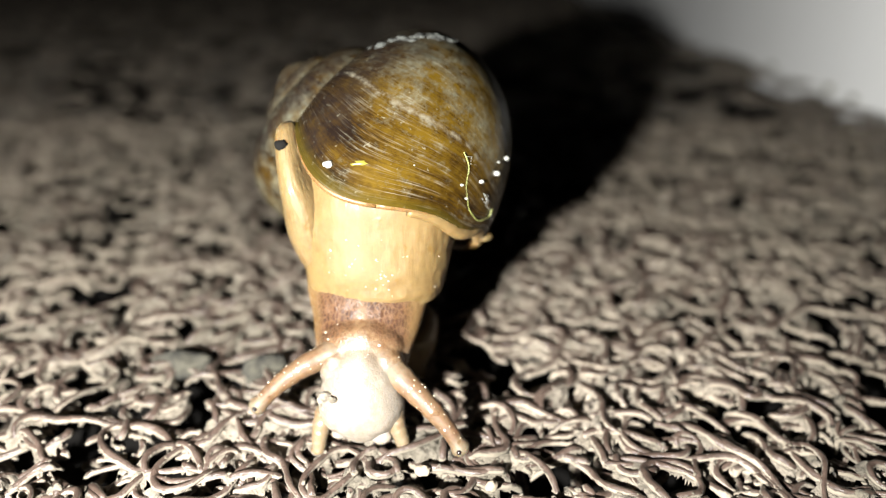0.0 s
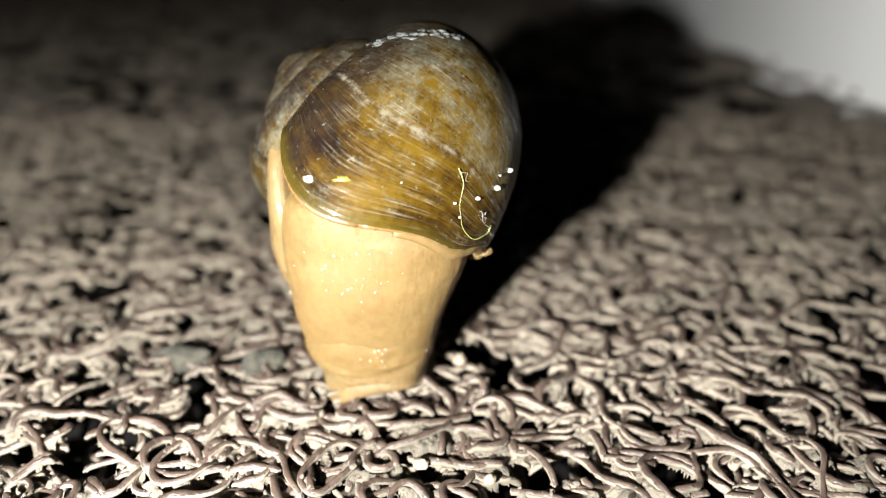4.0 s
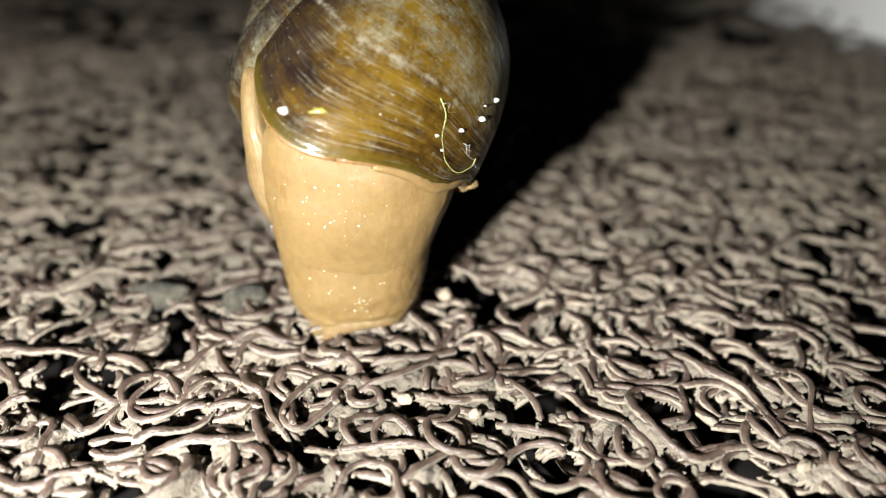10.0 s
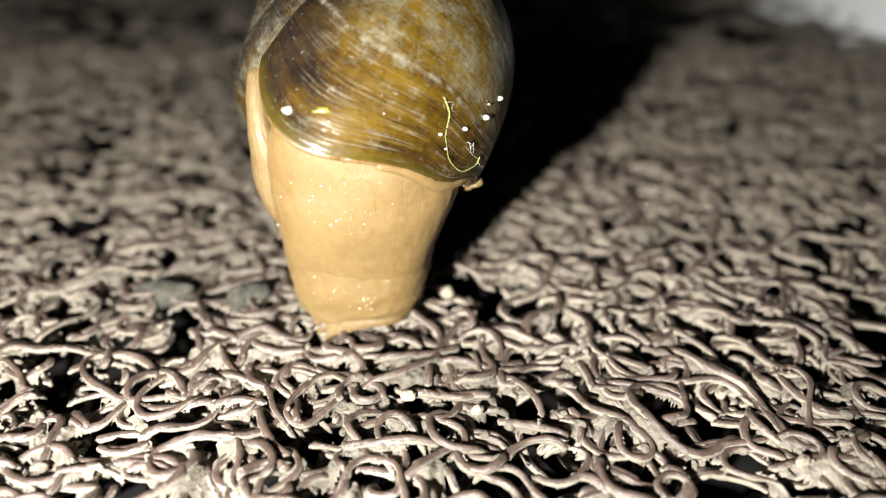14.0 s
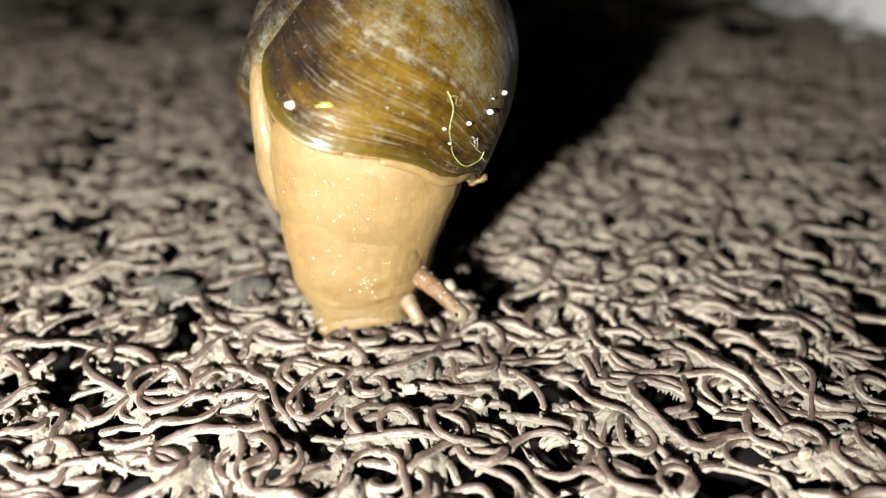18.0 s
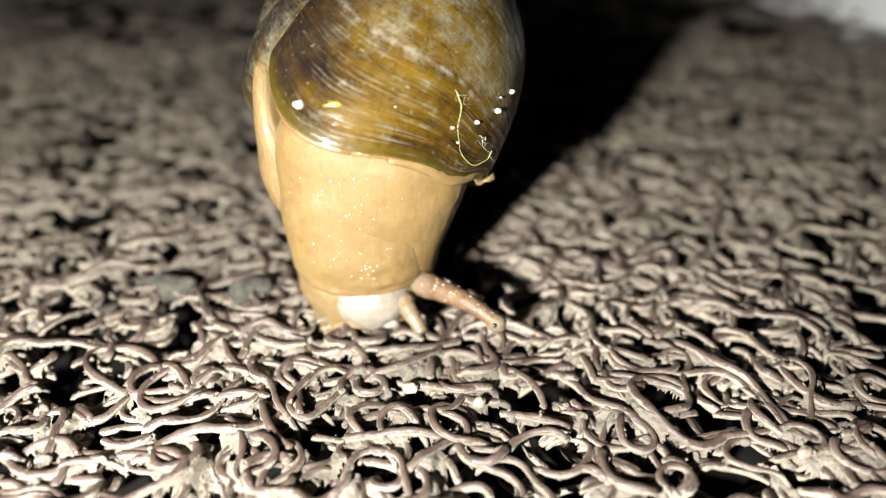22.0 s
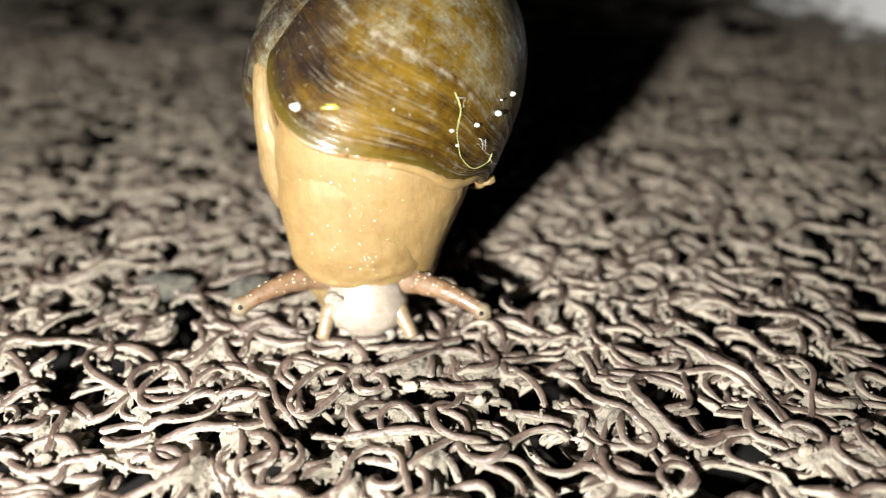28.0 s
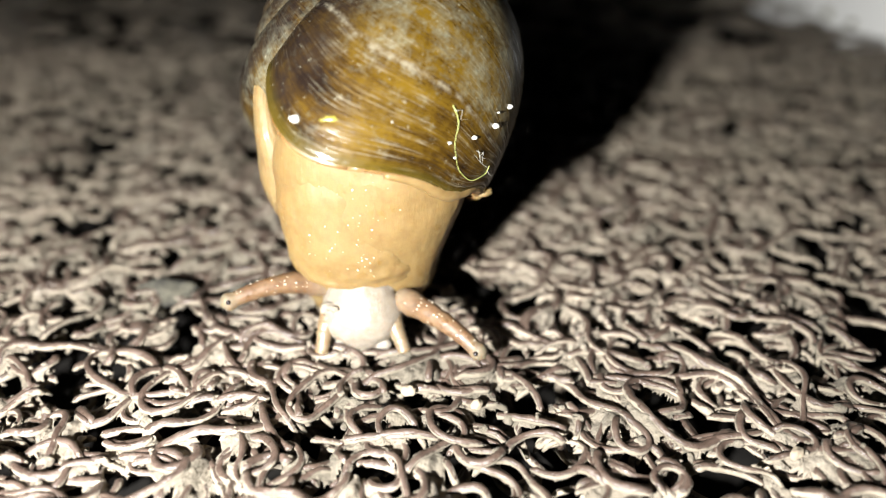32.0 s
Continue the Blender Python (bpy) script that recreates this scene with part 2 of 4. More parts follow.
def head_material():
    """One skin from the warty brown nape over the milky brow to the white mouth."""
    n = Nodes("brown_to_white_head_skin")
    cells = n.node("ShaderNodeMapping")
    n.link(n.coords(), cells.inputs["Vector"])
    cells.inputs["Scale"].default_value = (2300, 2300, 1250)
    vor = n.node("ShaderNodeTexVoronoi", Scale=1.0)
    vor.feature = "DISTANCE_TO_EDGE"
    n.link(cells.outputs[0], vor.inputs["Vector"])
    wart = n.ramp(vor.outputs["Distance"], (0.0, 0.0), (0.16, 1.0))
    dark = n.ramp(n.noise(900, 3, 0.6), (0.35, (0.0252, 0.0113, 0.0063)), (0.65, (0.0536, 0.0265, 0.0139)))
    sep = n.tree.nodes.new("ShaderNodeSeparateXYZ")
    n.link(n.coords(), sep.inputs[0])
    off = n.math("ABSOLUTE", n.math("ADD", n.math("MULTIPLY", sep.outputs["X"], 1000.0), n.math("MULTIPLY", n.math("SUBTRACT", n.noise(600, 3, 0.6), 0.5), 1.2)))
    nape = n.mix(wart, (0.0851, 0.0454, 0.0227), dark)
    nape = n.mix(n.ramp(n.math("MULTIPLY", off, 0.1), (0.02, 0.55), (0.06, 0.0)), nape, (0.12, 0.0788, 0.0454))
    nape = n.mix(n.ramp(n.math("MULTIPLY", off, 0.1), (0.42, 0.0), (0.54, 0.75)), nape, (0.12, 0.0725, 0.029))
    band = n.ramp(n.noise(1500, 4, 0.7), (0.35, (0.0725, 0.0365, 0.0158)), (0.65, (0.126, 0.0788, 0.0416)))
    rise = n.math("ADD", n.math("ADD", n.math("MULTIPLY", sep.outputs["Z"], 1000.0), n.math("MULTIPLY", off, 0.75)), n.math("MULTIPLY", n.math("SUBTRACT", n.noise(450, 4, 0.7), 0.5), 2.2))
    rise = n.math("MULTIPLY", rise, 0.1)
    white = n.ramp(n.noise(900, 4, 0.65), (0.35, (0.138, 0.113, 0.084)), (0.6, (0.172, 0.146, 0.117)))
    col = n.mix(n.ramp(rise, (0.54, 0.0), (0.76, 1.0)), white, n.mix(n.ramp(rise, (0.80, 0.0), (0.90, 1.0)), band, nape))
    ridge = n.node("ShaderNodeMapping")
    n.link(n.coords(), ridge.inputs["Vector"])
    ridge.inputs["Scale"].default_value = (700, 700, 1700)
    fine = n.noise(1.0, 4, 0.65, ridge.outputs[0])
    n.bump(n.math("ADD", n.math("MULTIPLY", wart, 0.15), fine), 0.35, 0.0003)
    return n.put(Base_Color=col, Roughness=n.ramp(n.noise(1300, 2, 0.5), (0.45, 0.32), (0.6, 0.6)), Specular_IOR_Level=n.ramp(rise, (0.70, 0.4), (0.85, 0.08)), Subsurface_Weight=0.35, Subsurface_Radius=(1.0, 0.6, 0.35), Subsurface_Scale=0.0012)


STRAND = strand_material()
DIRT = dirt_material()
SHELL = shell_material()
TAN = skin_material("wet_tan_skin", (0.116, 0.0738, 0.0246), (0.094, 0.0550, 0.0165), gloss=0.50, coat=0.03, relief=0.24)
PALE = skin_material("pale_skin", (0.118, 0.079, 0.031), (0.092, 0.0545, 0.019), gloss=0.45, coat=0.06, relief=0.5)
BROWN = skin_material("brown_head_skin", (0.098, 0.0565, 0.0275), (0.062, 0.0315, 0.0140), 0.25, 0.42, (0.0945, 0.0756, 0.0473), (2000, 2000, 2000), coat=0.12, root=(0.135, 0.101, 0.0662))
WHITE = skin_material("white_mouth_skin", (0.189, 0.161, 0.132), (0.154, 0.126, 0.0945), pits=(1900, 1900, 1900), relief=0.85, coat=0.1)
FEELER = skin_material("pale_feeler_skin", (0.129, 0.0945, 0.0567), (0.101, 0.0662, 0.0347))
EYE = plain("dark_eye", (0.0126, 0.00945, 0.00945), 0.2)
HEAD = head_material()
COLLAR = skin_material("orange_brown_mantle_edge", (0.115, 0.0643, 0.0233), (0.0888, 0.0441, 0.0151))
MOUTH_SHADE = skin_material("shaded_mantle_skin", (0.0334, 0.0189, 0.00693), (0.0202, 0.0107, 0.00378))
# black that puts the shade of deep holes into the colour
HOLE_BLACK = plain("shaded_hole_black", (0.0063, 0.00567, 0.00504), 1.0, 300, Specular_IOR_Level=0.05)
STONE = plain("grey_grit", (0.040, 0.036, 0.025), 0.95, 700, 0.9, 0.0016)
YELLOW = plain("yellow_spot", (0.142, 0.124, 0.0176), 0.4, 900, 0.4)
# whitish colour that paints the glints on wet skin
SPARK = plain("pale_glint", (0.437, 0.387, 0.310), 0.12, 900, 0.2)
CREAM = plain("cream_grit", (0.204, 0.164, 0.115), 0.9, 900, 0.3, 0.0002)
CHALK = plain("white_speck", (0.27, 0.265, 0.235), 0.8, 900, 0.1)
CRUST = plain("whitish_crust", (0.060, 0.062, 0.054), 0.95, 900, 0.7, 0.0006)
FIBRE = plain("yellow_green_fibre", (0.231, 0.244, 0.0712), 0.6, 900, 0.2)
MOSS = plain("yellow_moss", (0.0945, 0.0819, 0.0221), 0.9, 900, 0.4)
CEMENT = plain("grey_cement", (0.28, 0.27, 0.25), 0.9, 60, 0.3, 0.0005)


def wall_material():
    n = Nodes("white_painted_wall")
    pos = n.coords()
    wide = n.noise(14, 5, 0.6, pos)
    fine = n.noise(240, 4, 0.6, pos)
    run = n.node("ShaderNodeMapping")
    n.link(pos, run.inputs["Vector"])
    run.inputs["Scale"].default_value = (1.0, 26.0, 2.5)
    tinge = n.ramp(n.noise(1.0, 4, 0.6, run.outputs[0]), (0.60, 0.0), (0.74, 0.5))
    col = n.ramp(n.math("ADD", n.math("MULTIPLY", wide, 0.7), n.math("MULTIPLY", fine, 0.3)),
                 (0.3, (0.86, 0.85, 0.82)), (0.7, (0.93, 0.92, 0.90)))
    n.bump(fine, 0.3, 0.0004)
    return n.put(Base_Color=n.mix(tinge, col, (0.42, 0.34, 0.24)), Roughness=0.7)


WALL = wall_material()


# ---- mesh helpers ----
def mesh_of(name, verts, faces, material, smooth=True):
    me = bpy.data.meshes.new(name)
    me.from_pydata([tuple(v) for v in verts], [], faces)
    me.polygons.foreach_set("use_smooth", [smooth] * len(me.polygons))
    me.materials.append(material)
    me.update()
    return me


def part(name, me, parent, label="", at=None):
    ob = new(name, me)
    ob.parent = parent
    if at is not None:
        ob.matrix_basis = at
    return tagged(ob, label)


def grid_faces(rows, cols, closed=True, start=0):
    out = []
    for i in range(rows - 1):
        for j in range(cols if closed else cols - 1):
            k = (j + 1) % cols
            out.append((start + i * cols + j, start + i * cols + k, start + (i + 1) * cols + k, start + (i + 1) * cols + j))
    return out


def tube(points, radii, sides=6, ragged=0.0, rng=None):
    """Vertices and faces of a capped tube along points."""
    p = np.asarray(points, float)
    t = np.gradient(p, axis=0)
    t /= np.linalg.norm(t, axis=1)[:, None] + 1e-12
    ref = np.where(np.abs(t[:, 2:3]) > 0.9, np.array([[1.0, 0, 0]]), np.array([[0, 0, 1.0]]))
    side = np.cross(t, ref)
    side /= np.linalg.norm(side, axis=1)[:, None] + 1e-12
    up = np.cross(side, t)
    a = np.arange(sides) * 2 * np.pi / sides
    r = np.broadcast_to(np.asarray(radii, float), (len(p),))[:, None, None]
    if ragged:
        rough = rng.normal(0, 1, (len(p), sides))
        r = r * (1 + ragged * (rough + np.roll(rough, 1, 0) + np.roll(rough, 1, 1)) / 1.7)[:, :, None]
    v = p[:, None, :] + r * (np.cos(a)[None, :, None] * side[:, None, :] + np.sin(a)[None, :, None] * up[:, None, :])
    faces = grid_faces(len(p), sides)
    faces.append(tuple(range(sides))[::-1])
    faces.append(tuple((len(p) - 1) * sides + j for j in range(sides)))
    return v.reshape(-1, 3), faces


def value_noise(x, y, cell, seed):
    rng = np.random.default_rng(seed)
    g = rng.random((256, 256))
    u, v = x / cell, y / cell
    i, j = np.floor(u).astype(int), np.floor(v).astype(int)
    fu, fv = u - i, v - j
    fu, fv = fu * fu * (3 - 2 * fu), fv * fv * (3 - 2 * fv)
    w = lambda a, b: g[(i + a) % 256, (j + b) % 256]
    return (w(0, 0) * (1 - fu) + w(1, 0) * fu) * (1 - fv) + (w(0, 1) * (1 - fu) + w(1, 1) * fu) * fv


def loft(rings, sides=140, wobble=0.0, seed=0, power=2.0, wrinkle=0.07):
    """Rings (cx, cy, cz, half width, half depth, lean): a closed skin through them, in millimetres."""
    rng = np.random.default_rng(seed)
    keys = np.array(rings, float)
    n = 10 * (len(keys) - 1) + 1
    u = np.linspace(0, len(keys) - 1, n)
    i = np.clip(u.astype(int), 0, len(keys) - 2)
    f = (u - i)[:, None]
    p0, p1, p2, p3 = keys[np.clip(i - 1, 0, None)], keys[i], keys[i + 1], keys[np.clip(i + 2, None, len(keys) - 1)]
    k = 0.5 * (2 * p1 + (p2 - p0) * f + (2 * p0 - 5 * p1 + 4 * p2 - p3) * f ** 2 + (3 * p1 - p0 - 3 * p2 + p3) * f ** 3)
    a = np.arange(sides) * 2 * np.pi / sides
    ca, sa = np.cos(a), np.sin(a)
    ca = np.sign(ca) * np.abs(ca) ** (2 / power)
    sa = np.sign(sa) * np.abs(sa) ** (2 / power)
    bumps = 1 + wobble * (np.sin(3 * a + rng.uniform(0, 6)) * 0.5 + np.sin(7 * a + rng.uniform(0, 6)) * 0.3)
    # fine upright wrinkles and a coarser unevenness
    ga, gu = np.meshgrid(a, u)
    fold = value_noise(ga * 14 + 40, gu * 1.6 + 20, 1.0, seed + 50) + 0.8 * value_noise(ga * 30 + 40, gu * 4.0 + 20, 1.0, seed + 51) - 0.9
    swell = value_noise(ga * 1.6 + 40, gu * 1.1 + 20, 1.0, seed + 52) - 0.5
    fold = np.where(ga > 6.0, fold * (2 * np.pi - ga) / 0.29, fold)
    push = wrinkle * fold + 5 * wrinkle * swell * np.sin(ga / 2) ** 0.5
    x = k[:, 0:1] + (k[:, 3:4] * bumps + push) * ca
    y = k[:, 1:2] + (k[:, 4:5] * bumps + push) * sa
    z = k[:, 2:3] + k[:, 5:6] * sa
    v = np.stack([x, y, z], 2).reshape(-1, 3)
    faces = grid_faces(n, sides)
    faces.append(tuple(range(sides))[::-1])
    faces.append(tuple((n - 1) * sides + j for j in range(sides)))
    return v * MM, faces


def lump(rx, ry, rz, seed=0, rough=0.12, subdiv=2, freq=1.6):
    """A small uneven rounded body, in millimetres."""
    bm = bmesh.new()
    bmesh.ops.create_icosphere(bm, subdivisions=subdiv, radius=1)
    for v in bm.verts:
        k = 1 + rough * noise.noise(v.co * freq + Vector((seed * 7.3, seed * 1.7, 0)))
        v.co = Vector((v.co.x * rx * k, v.co.y * ry * k, v.co.z * rz * k)) * MM
    me = bpy.data.meshes.new("lump")
    bm.to_mesh(me)
    bm.free()
    me.polygons.foreach_set("use_smooth", [True] * len(me.polygons))
    return me


# ---- ground, wall ----
def box(name, lo, hi, material, label, category="", bevel=0.0):
    bm = bmesh.new()
    bmesh.ops.create_cube(bm, size=1)
    for v in bm.verts:
        v.co = Vector([(lo[i] + hi[i]) / 2 + v.co[i] * (hi[i] - lo[i]) for i in range(3)])
    if bevel:
        bmesh.ops.bevel(bm, geom=bm.edges[:], offset=bevel, segments=2, affect="EDGES")
    me = bpy.data.meshes.new(name)
    bm.to_mesh(me)
    bm.free()
    me.materials.append(material)
    return tagged(new(name, me), label, category, kind="structure")


WALL_X = 0.136
box("ground", (-3, -3, -0.11), (3, 3, -0.012), CEMENT, "grey cement floor under the doormat")
# the white wall is cut low and short to limit its bounce light
low_wall = box("low_wall", (0, 0.118, -0.012), (0.12, 3, 0.042), WALL, "foot of a white painted wall with faint brown stains", bevel=0.002)
low_wall.matrix_basis = pose(WALL_X, 0, 0, 0, 0, -1.2)

# ---- doormat of tangled vinyl loops ----
mat = tagged(new("doormat"), "dusty brown coil doormat of tangled vinyl loops", "doormat")


def strand_path(rng, x, y, length, z0, step, lift, flow):
    """A wandering line on the mat with some loops, in millimetres."""
    n = int(length / step)
    head = flow + rng.normal(0, 0.6) + (math.pi if rng.random() < 0.5 else 0)
    home, turn, left, heads = head, 0.0, 0, np.zeros(n)
    for i in range(n):
        if left <= 0:
            if rng.random() < 0.42:
                r = rng.uniform(1.1, 3.0)
                turn, left = rng.choice((-1, 1)) / r, r * rng.uniform(1.4, 4.6) / step
            else:
                turn, left = rng.normal(0, 0.12), rng.uniform(1.5, 6) / step
                home = head + 0.6 * math.sin(home - head)
        left -= 1
        head += turn * step
        heads[i] = head
    heads = np.convolve(np.pad(heads, 2, "edge"), np.ones(5) / 5, "valid")
    px = x + np.cumsum(np.cos(heads)) * step
    py = y + np.cumsum(np.sin(heads)) * step
    s = np.arange(n) * step
    pz = z0 + lift * (np.sin(s / rng.uniform(1.3, 2.6) + rng.uniform(0, 6)) * 0.5 + np.sin(s / rng.uniform(3, 7) + rng.uniform(0, 6)) * 0.7)
    # the ends dive into the pile
    pz -= 1.5 * np.clip(1 - np.minimum(s, s[::-1]) / 2.2, 0, 1) ** 1.5
    px += 0.12 * np.sin(s / 0.8 + rng.uniform(0, 6))
    return np.stack([px, py, pz], 1)


class Heap:
    """Many tubes gathered into one mesh."""

    def __init__(self):
        self.v, self.f, self.n = [], [], 0

    def add(self, v, f):
        self.v.append(v)
        self.f += [tuple(i + self.n for i in q) for q in f]
        self.n += len(v)

    def mesh(self, name, material):
        return mesh_of(name, np.concatenate(self.v), self.f, material)


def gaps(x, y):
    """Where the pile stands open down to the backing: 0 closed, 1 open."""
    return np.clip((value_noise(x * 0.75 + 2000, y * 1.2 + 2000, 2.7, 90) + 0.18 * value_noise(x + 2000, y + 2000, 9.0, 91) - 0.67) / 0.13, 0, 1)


def strands(zone, count, z, step, radius, seed, length=(12, 34), lift=0.55, twin=0.25, sink=0.0):
    """Paths with their radii; some lie fused side by side in twos and threes."""
    rng = np.random.default_rng(seed)
    x0, x1, y0, y1 = zone
    made = 0
    while made < count:
        x, y = rng.uniform(x0, x1), rng.uniform(y0, y1)
        flow = 1.1 * (value_noise(np.array([x + 900.0]), np.array([y + 900.0]), 16.0, 77)[0] - 0.5)
        p = strand_path(rng, x, y, rng.uniform(*length), rng.uniform(*z), step, lift, flow)
        more = 1 + (rng.random() < twin) + (rng.random() < twin * 0.5)
        for k in range(more):
            q = p + np.array([rng.normal(0, 0.15), 0.9 * k * radius * 2, -0.18 * k]) + 0.1 * np.sin(np.arange(len(p))[:, None] * step / 2.7 + rng.uniform(0, 6, 3))
            made += 1
            q = q[q[:, 0] < (WALL_X * 1000 - 1.2)]
            # loops of the lower layers stop at the open gaps
            cut = np.flatnonzero(gaps(q[:, 0], q[:, 1]) > 0.6) if sink else []
            for run in np.split(q, cut):
                if len(run) < 7:
                    continue
                s = np.arange(len(run)) * step
                r = radius * rng.uniform(0.8, 1.2) * (1 + 0.13 * np.sin(s / 1.7 + rng.uniform(0, 6)) + 0.05 * np.sin(s / 0.45))
                r[[0, -1]] *= 0.5
                run[[0, -1], 2] -= 0.3
                yield run, r


NEAR = (-66, 66, -42, 46)
TOP = list(strands((-46, 50, -32, 42), 380, (-0.95, -0.45), 0.40, 0.37, 21, (10, 28), 0.75))
# single loops in front of the snail: x, y, heading, length, turn
BENDS = [
    (-29.4, -10.9, 135, 5.9, -115), (-28.3, -6.0, 334, 6.0, -41), (-23.4, -9.7, 145, 3.6, -129), (-22.9, -6.9, 317, 3.2, -80), (-11.9, -21.0, 268, 6.5, -177), (-16.1, -20.9, 92, 5.2, -147),
    (-37.0, -19.2, 299, 6.9, 128), (-31.4, -19.0, 114, 6.7, 116), (-29.2, -11.0, 339, 7.8, 43), (-21.5, -11.0, 0, 5.3, 4), (-19.0, -4.7, 261, 5.5, 76), (-16.6, -9.2, 42, 3.9, 42),
    (-13.7, -8.9, 282, 5.1, 1), (-16.6, -11.9, 283, 7.4, 39), (-20.2, -0.7, 303, 7.2, 85), (-9.6, -4.8, 50, 6.4, -24), (-4.6, -0.9, 357, 3.8, -35), (-6.0, -4.4, 356, 9.5, 36)]
BENDS_EAST = [
    (-0.1, -5.0, 275, 3.7, -14), (-8.6, -11.2, 126, 5.3, -115), (-7.0, -7.0, 331, 4.7, -60), (-1.8, -9.8, 351, 7.8, 10), (0.9, -5.0, 2, 7.0, -39), (7.4, -7.1, 322, 7.2, -43),
    (6.3, -13.4, 331, 6.9, 18), (18.1, -7.7, 233, 6.3, 172), (16.2, -1.5, 25, 7.3, -65), (23.1, -2.4, 328, 3.7, -22), (14.6, -5.2, 31, 9.9, -89), (24.3, 4.8, 219, 8.2, 101),
    (24.3, -2.4, 14, 7.6, 93), (-2.3, -21.1, 51, 6.1, -13), (2.5, -17.5, 264, 6.4, 164), (6.8, -18.6, 66, 6.8, -114), (-8.3, -16.7, 5, 9.0, -11), (15.4, -18.4, 243, 7.5, 120)]


def bent(x, y, heading, length, turn, rng):
    n = max(8, int(length / 0.35))
    h = np.radians(heading + turn * np.linspace(0, 1, n))
    step = length / n
    p = np.stack([x + np.cumsum(np.cos(h)) * step, y + np.cumsum(np.sin(h)) * step, np.full(n, -0.35)], 1)
    u = np.linspace(0, 1, n)
    p[:, 2] += 0.25 * np.sin(u * 5 + rng.uniform(0, 6)) - 0.9 * np.clip(abs(u - 0.5) * 2 - 0.7, 0, 1) ** 1.0
    return p, 0.40 * (1 + 0.1 * np.sin(u * 9 + rng.uniform(0, 6))) * rng.uniform(0.9, 1.1)


bend_rng = np.random.default_rng(4)
TOP = [(p, r) for i, (p, r) in enumerate(TOP) if i % 2 == 0 or not (-36 < p[:, 0].mean() < 30 and -24 < p[:, 1].mean() < 2)]
TOP += [bent(*b, bend_rng) for b in BENDS + BENDS_EAST]
SECOND = list(strands(NEAR, 1500, (-2.2, -0.65), 0.5, 0.345, 11, (7, 22), 0.7, sink=4.5))
THIRD = list(strands(NEAR, 120, (-7.6, -5.6), 0.7, 0.5, 12))
MID = (-130, 143, 40, 140)
MIDS = list(strands(MID, 2300, (-2.3, -0.3), 0.7, 0.38, 13, (10, 28), sink=2.2)) + list(strands(MID, 500, (-3.6, -2.2), 1.1, 0.45, 14))
SIDES = list(strands((-130, -60, -42, 46), 520, (-1.9, -0.5), 0.7, 0.40, 15, (10, 28), sink=2.2)) + list(strands((60, 143, -42, 46), 640, (-1.9, -0.5), 0.7, 0.40, 16, (10, 28), sink=2.2))
FAR = (-480, 143, 130, 760)
FARS = list(strands(FAR, 6500, (-2.2, -0.5), 1.9, 0.56, 17, (24, 50), sink=2.0))
BEHIND = list(strands((-130, 143, -170, -42), 2300, (-2.2, -0.5), 1.0, 0.5, 18, sink=2.0))
heap = Heap()
ragged_rng = np.random.default_rng(31)
for group, sides in ((SECOND, 7), (THIRD, 5), (MIDS, 5), (BEHIND, 4), (SIDES, 5), (FARS, 4)):
    for p, r in group:
        heap.add(*tube(p * MM, r * MM, sides, 0.09, ragged_rng))
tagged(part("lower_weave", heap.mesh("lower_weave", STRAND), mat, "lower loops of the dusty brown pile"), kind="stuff")


